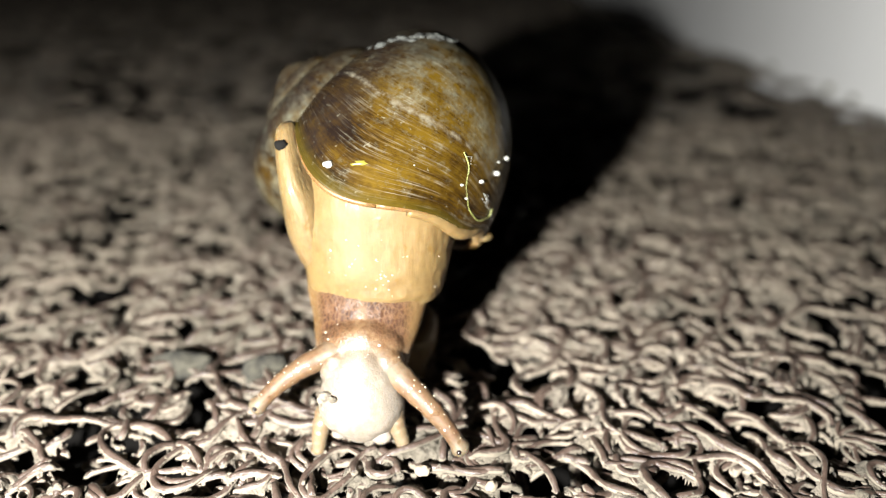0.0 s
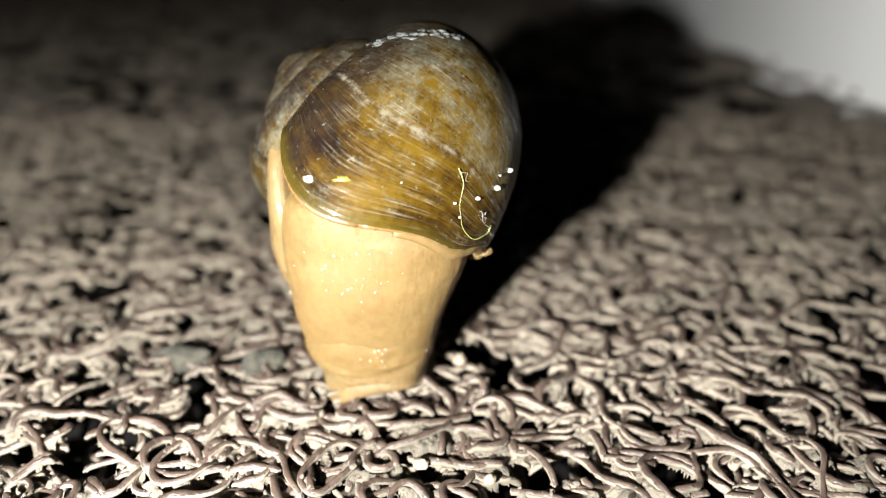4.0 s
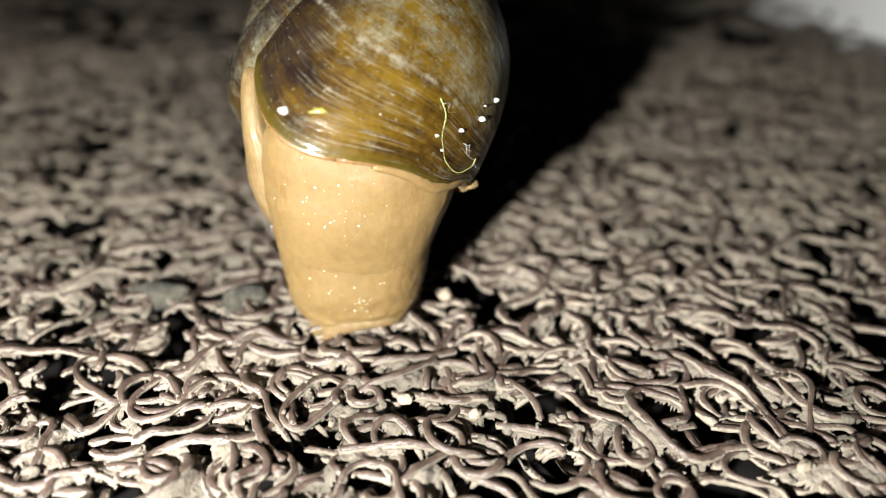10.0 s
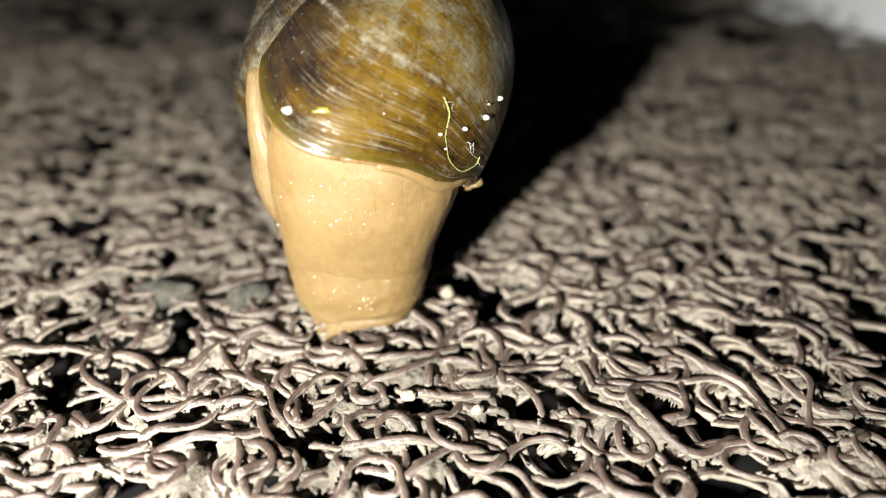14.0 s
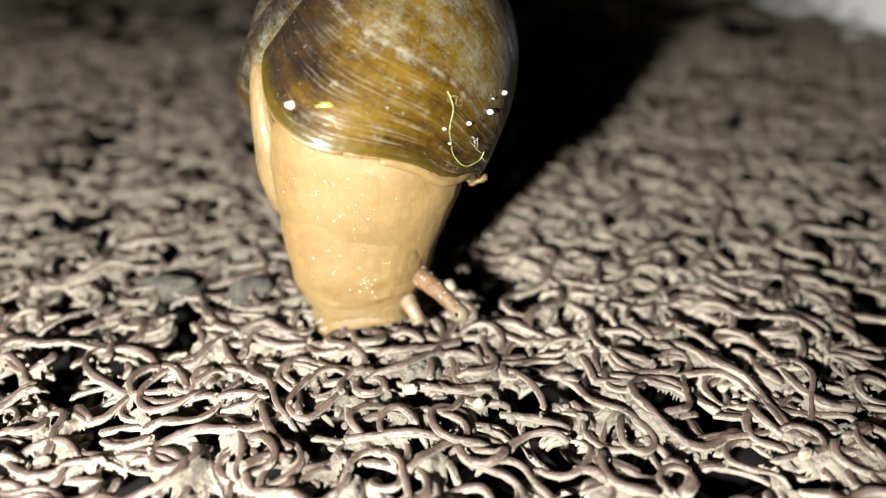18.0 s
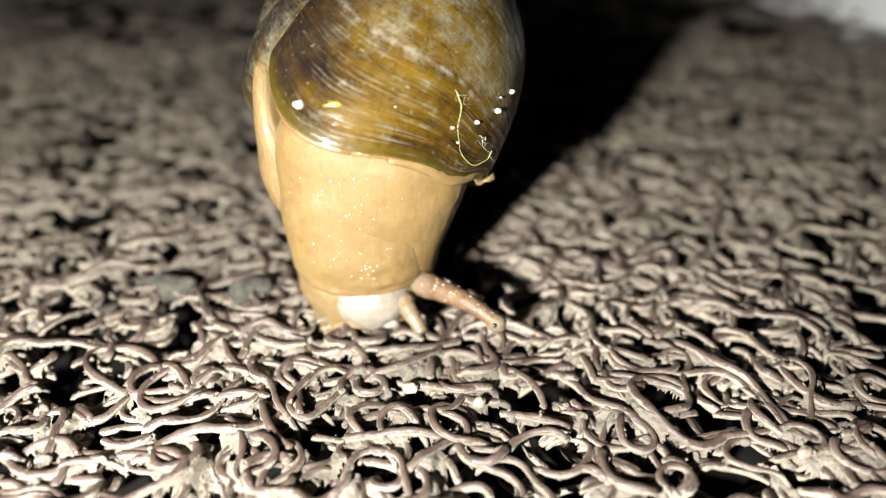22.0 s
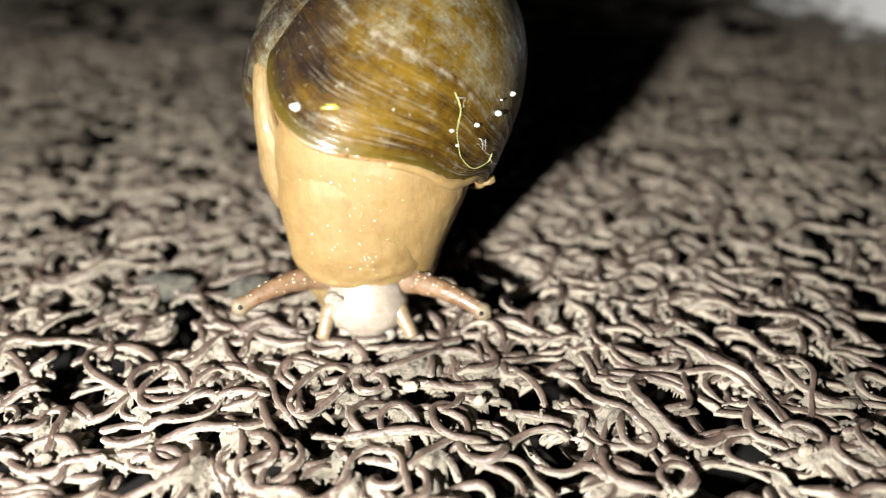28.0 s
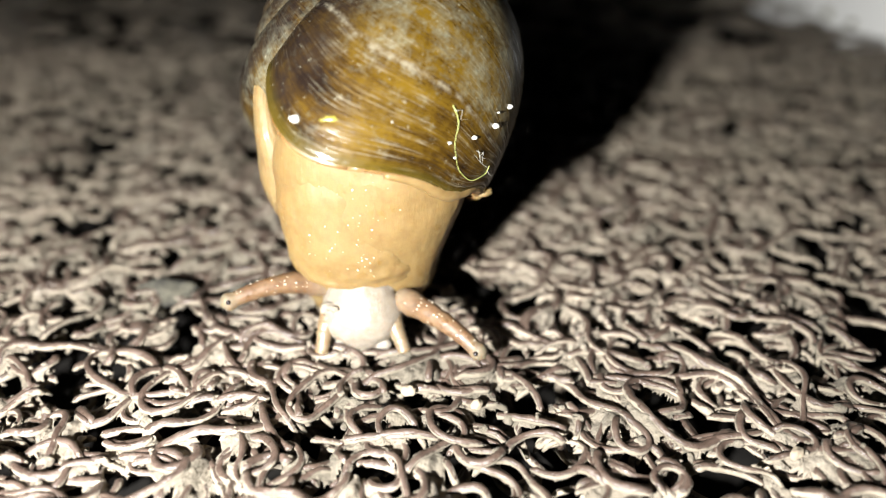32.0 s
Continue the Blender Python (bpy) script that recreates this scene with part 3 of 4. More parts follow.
def dirt_sheet(zone, cell, seed, paths, bar):
    """Dirt caked in the narrow places between the strands, open to the shade-black backing elsewhere."""
    x0, x1, y0, y1 = zone
    nx, ny = int((x1 - x0) / cell) + 1, int((y1 - y0) / cell) + 1
    gx, gy = np.meshgrid(np.linspace(x0, x1, nx), np.linspace(y0, y1, ny))
    near, high = np.zeros((ny, nx)), np.zeros((ny, nx))
    p = np.concatenate([q for q, r in paths])
    i, j = np.round((p[:, 1] - y0) / cell).astype(int), np.round((p[:, 0] - x0) / cell).astype(int)
    ok = (i >= 0) & (i < ny) & (j >= 0) & (j < nx)
    np.add.at(near, (i[ok], j[ok]), 1.0)
    # the dirt stands as high as the upper loops beside it
    weigh = np.exp(np.clip(p[ok, 2], -3, 1) / 0.35)
    weights = np.zeros((ny, nx))
    np.add.at(weights, (i[ok], j[ok]), weigh)
    np.add.at(high, (i[ok], j[ok]), weigh * p[ok, 2])
    k = max(1, int(round(0.55 / cell)))
    for _ in range(2):
        for axis in (0, 1):
            near, weights, high = (sum(np.roll(c, d, axis) for d in range(-k, k + 1)) / (2 * k + 1) for c in (near, weights, high))
    high = np.where(weights > 1e-9, high / (weights + 1e-12), -1.4)
    near /= near.mean()
    h = 0.55 * (np.clip(near, 0, 1.7) - 0.8) + 0.75 * (value_noise(gx, gy, 5.0, seed) - 0.5) + 0.5 * (value_noise(gx, gy, 1.8, seed + 1) - 0.5) + 0.35 * (value_noise(gx, gy, 0.7, seed + 2) - 0.5)
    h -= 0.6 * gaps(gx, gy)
    for axis in (0, 1):
        h = (np.roll(h, 1, axis) + 2 * h + np.roll(h, -1, axis)) / 4
    h -= np.quantile(h, bar)
    z = np.clip(high, -1.6, 0.2) - 0.12 - 0.8 * np.clip(1 - h / 0.12, 0, 1) ** 2 + 0.45 * (value_noise(gx, gy, 0.55, seed + 3) - 0.5) + 0.5 * (value_noise(gx, gy, 2.4, seed + 4) - 0.5)
    v = np.stack([gx, gy, z], 2).reshape(-1, 3) * MM
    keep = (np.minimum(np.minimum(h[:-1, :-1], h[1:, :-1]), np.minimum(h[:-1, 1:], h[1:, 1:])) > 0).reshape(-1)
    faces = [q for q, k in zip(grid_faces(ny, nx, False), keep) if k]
    used = np.unique(np.array(faces).reshape(-1))
    order = np.zeros(len(v), int)
    order[used] = np.arange(len(used))
    return mesh_of("dirt", v[used], order[np.array(faces)].tolist(), DIRT)


for zone, cell, seed, paths, bar in ((NEAR, 0.22, 3, TOP + SECOND, 0.56), ((-130, 141, 46, 140), 0.6, 4, MIDS, 0.64), ((-480, 141, 140, 760), 2.6, 5, FARS, 0.32),
                                     ((-130, 141, -170, -42), 1.6, 8, BEHIND, 0.36), ((-130, -66, -42, 46), 0.7, 6, SIDES, 0.56), ((66, 141, -42, 46), 0.7, 7, SIDES, 0.56)):
    tagged(part("dirt", dirt_sheet(zone, cell, seed, paths, bar), mat, "caked beige dirt between the loops"), kind="stuff")


def grit(count, seed, paths):
    """Crumbs of dry dirt and sand lying on the strands."""
    rng = np.random.default_rng(seed)
    spots = np.concatenate([q + np.array([0, 0, r if np.isscalar(r) else r.mean()]) for q, r in paths])
    spots = spots[(abs(spots[:, 0]) < 52) & (spots[:, 1] > -34) & (spots[:, 1] < 44)]
    bm = bmesh.new()
    bmesh.ops.create_icosphere(bm, subdivisions=1, radius=1)
    base = np.array([v.co[:] for v in bm.verts])
    faces = [tuple(v.index for v in f.verts) for f in bm.faces]
    bm.free()
    pile = Heap()
    for _ in range(count):
        size = 0.08 + 0.26 * rng.random() ** 3
        v = base * rng.uniform(0.6, 1.3, 3) * size * rng.uniform(0.75, 1.2, (len(base), 1))
        pile.add((v + spots[rng.integers(len(spots))] + rng.normal(0, 0.12, 3) * np.array([1, 1, 0.2])) * MM, faces)
    return pile.mesh("grit", DIRT)


def clods(count, seed, paths):
    """Clods of dry dirt that stick to the flanks of the strands."""
    rng = np.random.default_rng(seed)
    spots = np.concatenate([q for q, r in paths])
    spots = spots[(abs(spots[:, 0]) < 52) & (spots[:, 1] > -34) & (spots[:, 1] < 40) & (spots[:, 2] > -1.7)]
    bm = bmesh.new()
    bmesh.ops.create_icosphere(bm, subdivisions=2, radius=1)
    base = np.array([v.co[:] for v in bm.verts])
    faces = [tuple(v.index for v in f.verts) for f in bm.faces]
    bm.free()
    pile = Heap()
    for _ in range(count):
        size = 0.16 + 0.42 * rng.random() ** 2.2
        wave = sum(np.sin(base @ rng.normal(0, 2.6, 3) + rng.uniform(0, 6)) for _ in range(3)) / 3
        v = base * rng.uniform(0.7, 1.5, 3) * np.array([1, 1, 0.7]) * size * (1 + 0.35 * wave)[:, None]
        pile.add((v + spots[rng.integers(len(spots))] + rng.normal(0, 0.28, 3) + np.array([0, -0.05, -0.2])) * MM, faces)
    return pile.mesh("dried_mud", DIRT)


tagged(part("dried_mud", clods(2200, 6, TOP + SECOND), mat, "clods of dry dirt stuck to the strands"), kind="stuff")
tagged(part("grit", grit(900, 5, TOP + SECOND), mat, "crumbs of pale dry dirt"), kind="stuff")
# backing painted black so the open gaps read as deep shade
back = box("backing", (-0.49, -0.25, -0.0115), (0.1355, 0.77, -0.0085), HOLE_BLACK, "backing coloured black for the shade deep in the pile")
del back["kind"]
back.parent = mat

# ---- the snail ----
snail = tagged(new("snail"), "snail with a glossy olive-brown shell and tan body, on a doormat", "snail")

# shell: a right-handed spiral; its axis leans up and back to the snail's right
WHORL, S_R, S_RAD, S_AX, S_T = 1.865, 9.26, 12.1, 13.1, 20.1
TURN = math.log(WHORL) / (2 * math.pi)


def lip_line(psi):
    """How far the lip stands back, round the shell's mouth: it hangs low in front and is drawn in at the upper corner."""
    a = (psi + math.pi) % (2 * math.pi) - math.pi
    low = 0.13 * math.cos(a) - 0.338 * math.sin(a) - 0.11 * math.cos(2 * a)
    front = (0.105 * math.cos(a) - 0.274 * math.sin(a) - 0.031 * math.cos(2 * a) + 0.1 * math.sin(2 * a)
             - 0.024 * math.cos(3 * a) - 0.1 * math.sin(3 * a))
    k = min(1.0, max(0.0, (a + 1.15) / 0.5)) * min(1.0, max(0.0, (2.3 - a) / 0.7))
    k = k * k * (3 - 2 * k)
    return low + (front - low) * k


def shell_point(phi, psi, grow=1.0):
    """A point of the shell: phi is the angle back from the lip, psi goes round the tube."""
    fade = max(0.0, 1 - phi / 2.0) ** 2
    phi += lip_line(psi) * fade
    # the last of the whorl flares out a little
    s = math.exp(-TURN * phi) * (1 + 0.06 * max(0.0, 1 - max(phi, -0.4) / 0.45) ** 2)
    rad = S_R + S_RAD * math.cos(psi) * grow
    z = -S_T + S_AX * math.sin(psi) * grow + 1.2 * math.cos(psi)
    return Vector((s * rad * math.cos(phi), s * rad * math.sin(phi), s * z)) * MM


def shell_mesh():
    turns, per, sides = 4.2, 120, 72
    rows = int(turns * per)
    verts, uvs = [], []
    for i in range(rows):
        phi = 2 * math.pi * i / per
        for j in range(sides):
            psi = 2 * math.pi * j / sides + math.pi
            # fine growth ribs and a few rest marks
            g = 1 + 0.004 * noise.noise(Vector((phi * 14, math.cos(psi), math.sin(psi)))) + 0.010 * noise.noise(Vector((phi * 2.2, math.cos(psi) * 1.4, math.sin(psi) * 1.4)))
            verts.append(shell_point(phi, psi, g))
            uvs.append((phi / (2 * math.pi), j / sides))
    me = mesh_of("shell", verts, grid_faces(rows, sides), SHELL)
    layer = me.uv_layers.new(name="UVMap")
    idx = np.zeros(len(me.loops), int)
    me.loops.foreach_get("vertex_index", idx)
    uv = np.array(uvs)[idx]
    layer.data.foreach_set("uv", uv.reshape(-1))
    return me


X_AX, Y_AX, Z_AX = Vector((-0.139, -0.981, 0.137)), Vector((0.735, -0.010, 0.678)), Vector((-0.663, 0.195, 0.723))
SHELL_C = Vector((-7.89, 15.07, 23.11)) * MM
SHELL_M = Matrix((X_AX, Y_AX, Z_AX)).transposed().to_4x4()
SHELL_M.translation = SHELL_C - SHELL_M.to_3x3() @ Vector((0, 0, -S_T * 0.80 * MM))
SHELL_REST = Matrix.Translation(SHELL_C)
SHELL_IN = SHELL_REST.inverted() @ SHELL_M
me = shell_mesh()
me.transform(SHELL_IN)
shell = part("shell", me, snail, "glossy olive-brown shell, worn grey on top", SHELL_REST)

# body
v, f = loft([(-6.5, 7.5, 25.2, 3.5, 3.5, 0), (-6.6, 6.5, 24.6, 7.2, 6.5, 0), (-7.0, 5.5, 22.6, 9.4, 8.2, -1.0), (-7.1, 5.0, 19.5, 10.2, 8.2, -1.0), (-7.2, 5.0, 16.5, 10.15, 8.0, -0.8),
             (-7.45, 5.0, 14, 9.7, 7.7, -0.4), (-8.0, 5.3, 10.6, 8.95, 7.2, 0), (-8.3, 5.5, 8, 8.3, 6.8, 0), (-8.3, 5.7, 5.6, 7.7, 6.2, 0), (-8.35, 6, 4.0, 7.3, 5.6, 0)], wobble=0.012, seed=1, power=2.3)
upper = part("upper_neck", mesh_of("upper_neck", v, f, TAN), snail, "wet tan upper neck under the shell")
v, f = loft([(-7.6, 6, 16, 8.0, 6.6, 0), (-7.9, 5.7, 12, 8.5, 6.8, 0), (-8.2, 5.6, 9, 8.45, 6.8, 0), (-8.3, 5.6, 6.2, 8.1, 6.7, 0.3), (-8.4, 5.8, 4.2, 7.75, 6.5, 0.7),
             (-8.4, 5.9, 3.0, 7.5, 6.3, 1.0), (-8.35, 6, 2.2, 7.0, 6.1, 1.2), (-8.3, 6, 2.6, 5.8, 5.3, 1.3)], wobble=0.015, seed=2, power=2.3, wrinkle=0.10)
lower = part("neck_fold", mesh_of("neck_fold", v, f, TAN), snail, "smooth tan fold of skin drawn over the head")
v, f = loft([(-8.2, 6.2, 7.0, 6.2, 5.4, 0), (-8.2, 6.2, 6.2, 7.1, 6.0, 0), (-8.25, 6.2, 4.6, 7.3, 6.2, 0), (-8.25, 6.4, 3.0, 6.9, 6.3, 0), (-8.15, 6.6, 1.4, 6.25, 6.4, 0), (-8.1, 6.8, 0.3, 6.05, 6.7, 0), (-8.1, 7.0, -0.8, 6.2, 6.9, 0), (-8.1, 7.0, -1.1, 5.7, 6.4, 0)], wobble=0.03, seed=3, power=2.9)
# the sole arches up between its two front corners
v[:, 2] += 1.3 * MM * np.clip(1 - ((v[:, 0] / MM + 7.0) / 5.0) ** 2, 0, 1) * np.clip(1.5 - v[:, 2] / MM, 0, 1)
v[:, 2] += 0.13 * (v[:, 0] + 8.1 * MM) * np.clip(1.5 - v[:, 2] / MM, 0, 1)
foot = part("foot", mesh_of("foot", v, f, PALE), snail, "pale front edge of the foot gripping the mat")
v, f = loft([(-17.2, 7.5, 27.8, 0.5, 0.8, 0), (-17.3, 7.4, 27.2, 1.0, 2.0, 0), (-17.2, 7.2, 25.2, 1.5, 3.4, 0), (-17.0, 7.0, 22.5, 2.0, 4.6, 0), (-16.5, 7.0, 19.9, 2.5, 5, 0), (-16.4, 7.2, 16.0, 2.7, 5, 0),
             (-15.9, 7.6, 13.3, 2.7, 5, 0), (-14.8, 8.5, 11.0, 2.7, 5.5, 0), (-12.4, 10, 6, 3.2, 6.5, 0), (-11.0, 13, 0.2, 4.2, 9, 0)], wobble=0.02, seed=4)
flank = part("flank", mesh_of("flank", v, f, PALE), snail, "pale side of the body behind the neck")

# a black lump paints the dark inside the open pore
me = lump(0.7, 0.5, 0.6, seed=4, rough=0.3)
me.materials.append(HOLE_BLACK)
pore = part("breathing_pore", me, flank, "dark open breathing pore", Matrix.Translation(Vector((-17.6, 4.6, 26.2)) * MM))

# pale beads that stand in for glints of wet slime on the neck
def beads(host, count, middle, spread, seed):
    rng = np.random.default_rng(seed)
    front = np.array([p.co for p in host.data.vertices if p.co.y / MM < 3.5]) / MM
    for i in range(count):
        want = rng.normal(middle, spread)
        spot = front[np.argmin((front[:, 0] - want[0]) ** 2 + (front[:, 2] - want[1]) ** 2)] + rng.normal(0, 0.08, 3)
        r = 0.035 + 0.065 * rng.random() ** 2
        me = lump(r * rng.uniform(0.8, 1.6), r * 0.7, r * rng.uniform(0.8, 1.4), seed=i, rough=0.4)
        me.materials.append(SPARK)
        part("slime_glint", me, host, "pale bead standing in for a glint of slime", Matrix.Translation(Vector(spot) * MM))


beads(upper, 50, (-8.5, 17.0), (3.0, 2.6), 1)
beads(lower, 46, (-7.6, 6.0), (2.6, 1.6), 2)

# head: brown nape, white mouth, four tentacles; its origin is the middle of the mouth
v, f = loft([(0.5, 9.0, 11.5, 6.0, 3.6, 0), (0.5, 8.2, 9.5, 6.6, 4.3, 0), (0.3, 6.8, 6.0, 6.0, 4.6, 0), (0, 4.9, 3.4, 5.2, 4.6, 0), (0, 3.0, 1.0, 4.4, 3.6, 0), (0, 2.4, -2.0, 3.2, 2.4, 0)], wobble=0.02, seed=5, power=2.2)
bm = bmesh.new()
nape_me = mesh_of("nape", v, f, HEAD)
bm.from_mesh(nape_me)
bpy.data.meshes.remove(nape_me)
for (mx, my, mz), (rx, ry, rz), kind in (((0, 0, 0), (4.5, 3.9, 4.2), "muzzle"), ((0, 3.3, 4.4), (4.6, 3.0, 3.4), "brow"), ((2.6, 1.4, 3.6), (1.9, 1.8, 1.9), "root"), ((-2.6, 1.4, 3.6), (1.9, 1.8, 1.9), "root")):
    out = bmesh.ops.create_uvsphere(bm, u_segments=48, v_segments=40, radius=1)
    for w in out["verts"]:
        c = w.co.copy()
        k = 1 + 0.03 * noise.noise(c * 3)
        if kind == "muzzle":
            # egg-shaped: broad at the mouth, narrow where it runs up into the brow; two soft lips below
            low, top = max(0.0, -c.z - 0.35), max(0.0, c.z)
            k *= 1 + 0.10 * low * math.cos(c.x * 7.5)
            c.x = math.copysign(abs(c.x) ** 0.86, c.x) * (1 - 0.12 * low) * (1 - 0.40 * top ** 1.4)
            c.y += 0.62 * top ** 1.5
            c.z *= 1.5 if c.z > 0 else 1.0
        w.co = Vector((mx + c.x * rx * k, my + c.y * ry * k, mz + c.z * rz * k)) * MM
head_me = bpy.data.meshes.new("head")
bm.to_mesh(head_me)
bm.free()
head_me.materials.append(HEAD)
head = part("head", head_me, snail, "brown warty nape, milky brow and moist white mouth")
fuse = head.modifiers.new("fuse", "REMESH")
fuse.mode, fuse.voxel_size, fuse.use_smooth_shade = "VOXEL", 0.16 * MM, True
soft = head.modifiers.new("soft", "SMOOTH")
soft.factor, soft.iterations = 0.5, 14
for x, y, z, r in ((2.0, -1.6, -3.3, 1.2), (-2.4, -1.4, -3.2, 0.8)):
    me = lump(r, r * 0.6, r * 0.85, seed=int(r * 10), rough=0.2)
    me.materials.append(WHITE)
    part("lip", me, head, "translucent white lobe under the mouth", Matrix.Translation(Vector((x, y, z)) * MM))


def tentacle_mesh(name, length, r0, r1, bulb, bow, skin, tip, eye=0):
    n = 34
    s = np.linspace(0, 1, n)
    r = r0 + (r1 - r0) * s ** 0.62 + 0.03 * np.sin(s * 70)
    r = r + bulb * np.exp(-((s - 0.935) / 0.055) ** 2) + 0.06 * np.sin(s * 33 + 1) * (1 - s)
    end = np.clip((1 - s) / 0.06, 0, 1)
    start = np.clip(s / 0.16, 0, 1)
    r = r * np.sqrt(1 - (1 - end) ** 2 + 1e-4) * np.sqrt(1 - (1 - start) ** 2 + 1e-4)
    p = np.stack([bow * np.sin(np.pi * s) + 0.35 * bow * np.sin(np.pi * s) * s, 0.15 * np.sin(s * 5), length * s], 1)
    v, f = tube(p * MM, r * MM, 18)
    me = mesh_of(name, v, f, skin)
    me.materials.append(tip)
    me.materials.append(EYE)
    cen = np.array([np.mean([v[i] for i in q], axis=0) for q in f])
    me.polygons.foreach_set("material_index", [1 if c[2] > length * 0.90 * MM else 0 for c in cen])
    if eye:
        bm = bmesh.new()
        bm.from_mesh(me)
        out = bmesh.ops.create_icosphere(bm, subdivisions=2, radius=0.26 * MM, matrix=Matrix.Translation(Vector((0.92, 0.72 * eye - 0.12, length * 0.945)) * MM))
        for w in out["verts"]:
            for q in w.link_faces:
                q.material_index, q.smooth = 2, True
        bm.to_mesh(me)
        bm.free()
    return me


long_l, long_r = (tentacle_mesh("upper_tentacle", 12.5, 1.75, 0.70, 0.24, 1.15, BROWN, BROWN, k) for k in (-1, 1))
short_me = tentacle_mesh("lower_tentacle", 5.2, 1.35, 0.66, 0.12, 0.3, FEELER, FEELER)
horn_l = part("upper_tentacle", long_l, head, "long brown tentacle with a dark eye at its tip")
horn_r = part("upper_tentacle", long_r, head, "long brown tentacle with a dark eye at its tip")
for i, (x, y, z, r) in enumerate(((-3.3, -2.2, 2.0, 0.55), (-3.7, -1.6, 1.2, 0.45), (-2.6, -2.9, 2.2, 0.36), (-3.5, -2.0, 0.3, 0.34))):
    me = lump(r * 1.3, r * 0.8, r, seed=40 + i, rough=0.7, freq=2.4)
    me.materials.append(CREAM if i % 2 else DIRT)
    part("crumb", me, head, "crumb of dirt stuck to the skin", Matrix.Translation(Vector((x, y, z)) * MM))
# pale beads paint the glints along each tentacle's upper side
spark_rng = np.random.default_rng(8)
for horn in (horn_l, horn_r):
    upper_side = [p.co for p in horn.data.vertices if p.co.x / MM > 1.0 and 2.0 < p.co.z / MM < 11.0]
    for i in range(38):
        r = 0.035 + 0.07 * spark_rng.random() ** 2
        me = lump(r, r, r * spark_rng.uniform(0.9, 1.8), seed=i, rough=0.3)
        me.materials.append(SPARK)
        part("slime_glint", me, horn, "pale bead standing in for a glint of slime", Matrix.Translation(upper_side[spark_rng.integers(len(upper_side))]))
beads(head, 40, (0, 4.2), (2.6, 1.2), 5)
feeler_l = part("lower_tentacle", short_me, head, "short pale feeler")
feeler_r = part("lower_tentacle", short_me, head, "short pale feeler")

# mantle collar round the lip
ring = [SHELL_IN @ shell_point(-0.008, a, 0.955) for a in np.linspace(0, 2 * math.pi, 80)]
v, f = tube([tuple(p) for p in ring], 0.32 * MM, 10)
part("mantle_collar", mesh_of("mantle_collar", v, f, COLLAR), shell, "orange-brown mantle edge round the shell's lip")
fold_at = np.linspace(-0.25, -1.36, 40)
fold_line = [tuple(SHELL_IN @ shell_point(-0.03, a, 0.935)) for a in fold_at]
v, f = tube(fold_line, MM * (0.35 + 0.5 * np.sin(np.linspace(0.1, 2.6, 40)) + 0.02 * np.sin(np.linspace(0, 40, 40))), 16)
part("mantle_fold", mesh_of("mantle_fold", v, f, TAN), shell, "swollen tan fold of the mantle under the lip")
for size, phi, psi in (((1.2, 0.8, 0.6), 0.02, -1.42), ((0.5, 0.4, 0.5), 0.0, -1.58)):
    me = lump(*size, seed=3, rough=0.3, subdiv=3)
    me.materials.append(PALE)
    part("mantle_tip", me, shell, "pale swollen tip of the mantle", Matrix.Translation(SHELL_IN @ shell_point(phi, psi, 0.96)))

# skin across the mouth, its dark colour painted for the shadow inside the lip
rim = [SHELL_IN @ shell_point(0.09, a, 0.97) for a in np.linspace(0, 2 * math.pi, 80)]
mid = sum(rim, Vector()) / len(rim)
web = [p + (mid - p) * k + Vector((0, 0, 1.2 * MM)) * k for k in (0, 0.15, 0.35, 0.6, 0.85, 0.98) for p in rim]
part("mantle", mesh_of("mantle", web, grid_faces(6, 80), MOUTH_SHADE), shell, "mantle skin closing the shell's mouth, coloured dark for the shadow inside")

# white specks stuck to the shell
for i, (phi, psi, size) in enumerate(((0.076, 0.468, 0.62), (0.801, -0.781, 0.42), (0.583, -0.758, 0.46), (0.392, -0.643, 0.34), (0.258, -0.499, 0.26), (0.209, -0.613, 0.2), (0.231, -0.08, 0.12), (0.66, -0.7, 0.18))):
    me = lump(size * 0.85, size * 0.6, size * 0.55, seed=i, rough=0.5)
    me.materials.append(CHALK)
    part("speck", me, shell, "dried white speck", Matrix.Translation(SHELL_IN @ shell_point(phi, psi, 1.008)))

crust_rng = np.random.default_rng(12)
for i in range(80):
    k = crust_rng.random()
    phi, psi = 0.88 + 0.37 * k + crust_rng.normal(0, 0.03), 1.04 - 0.62 * k + crust_rng.normal(0, 0.05)
    size = 0.16 + 0.4 * crust_rng.random() ** 2
    me = lump(size * 1.4, size, size * 0.45, seed=60 + i, rough=0.8, subdiv=2, freq=2.2)
    me.materials.append(CRUST)
    part("crust", me, shell, "flaking whitish crust", Matrix.Translation(SHELL_IN @ shell_point(phi, psi, 0.985)))


me = lump(1.0, 0.5, 0.3, seed=77, rough=0.7)
me.materials.append(YELLOW)
part("tinge", me, shell, "bright yellow spot", Matrix.Translation(SHELL_IN @ shell_point(0.15, 0.27, 0.985)))


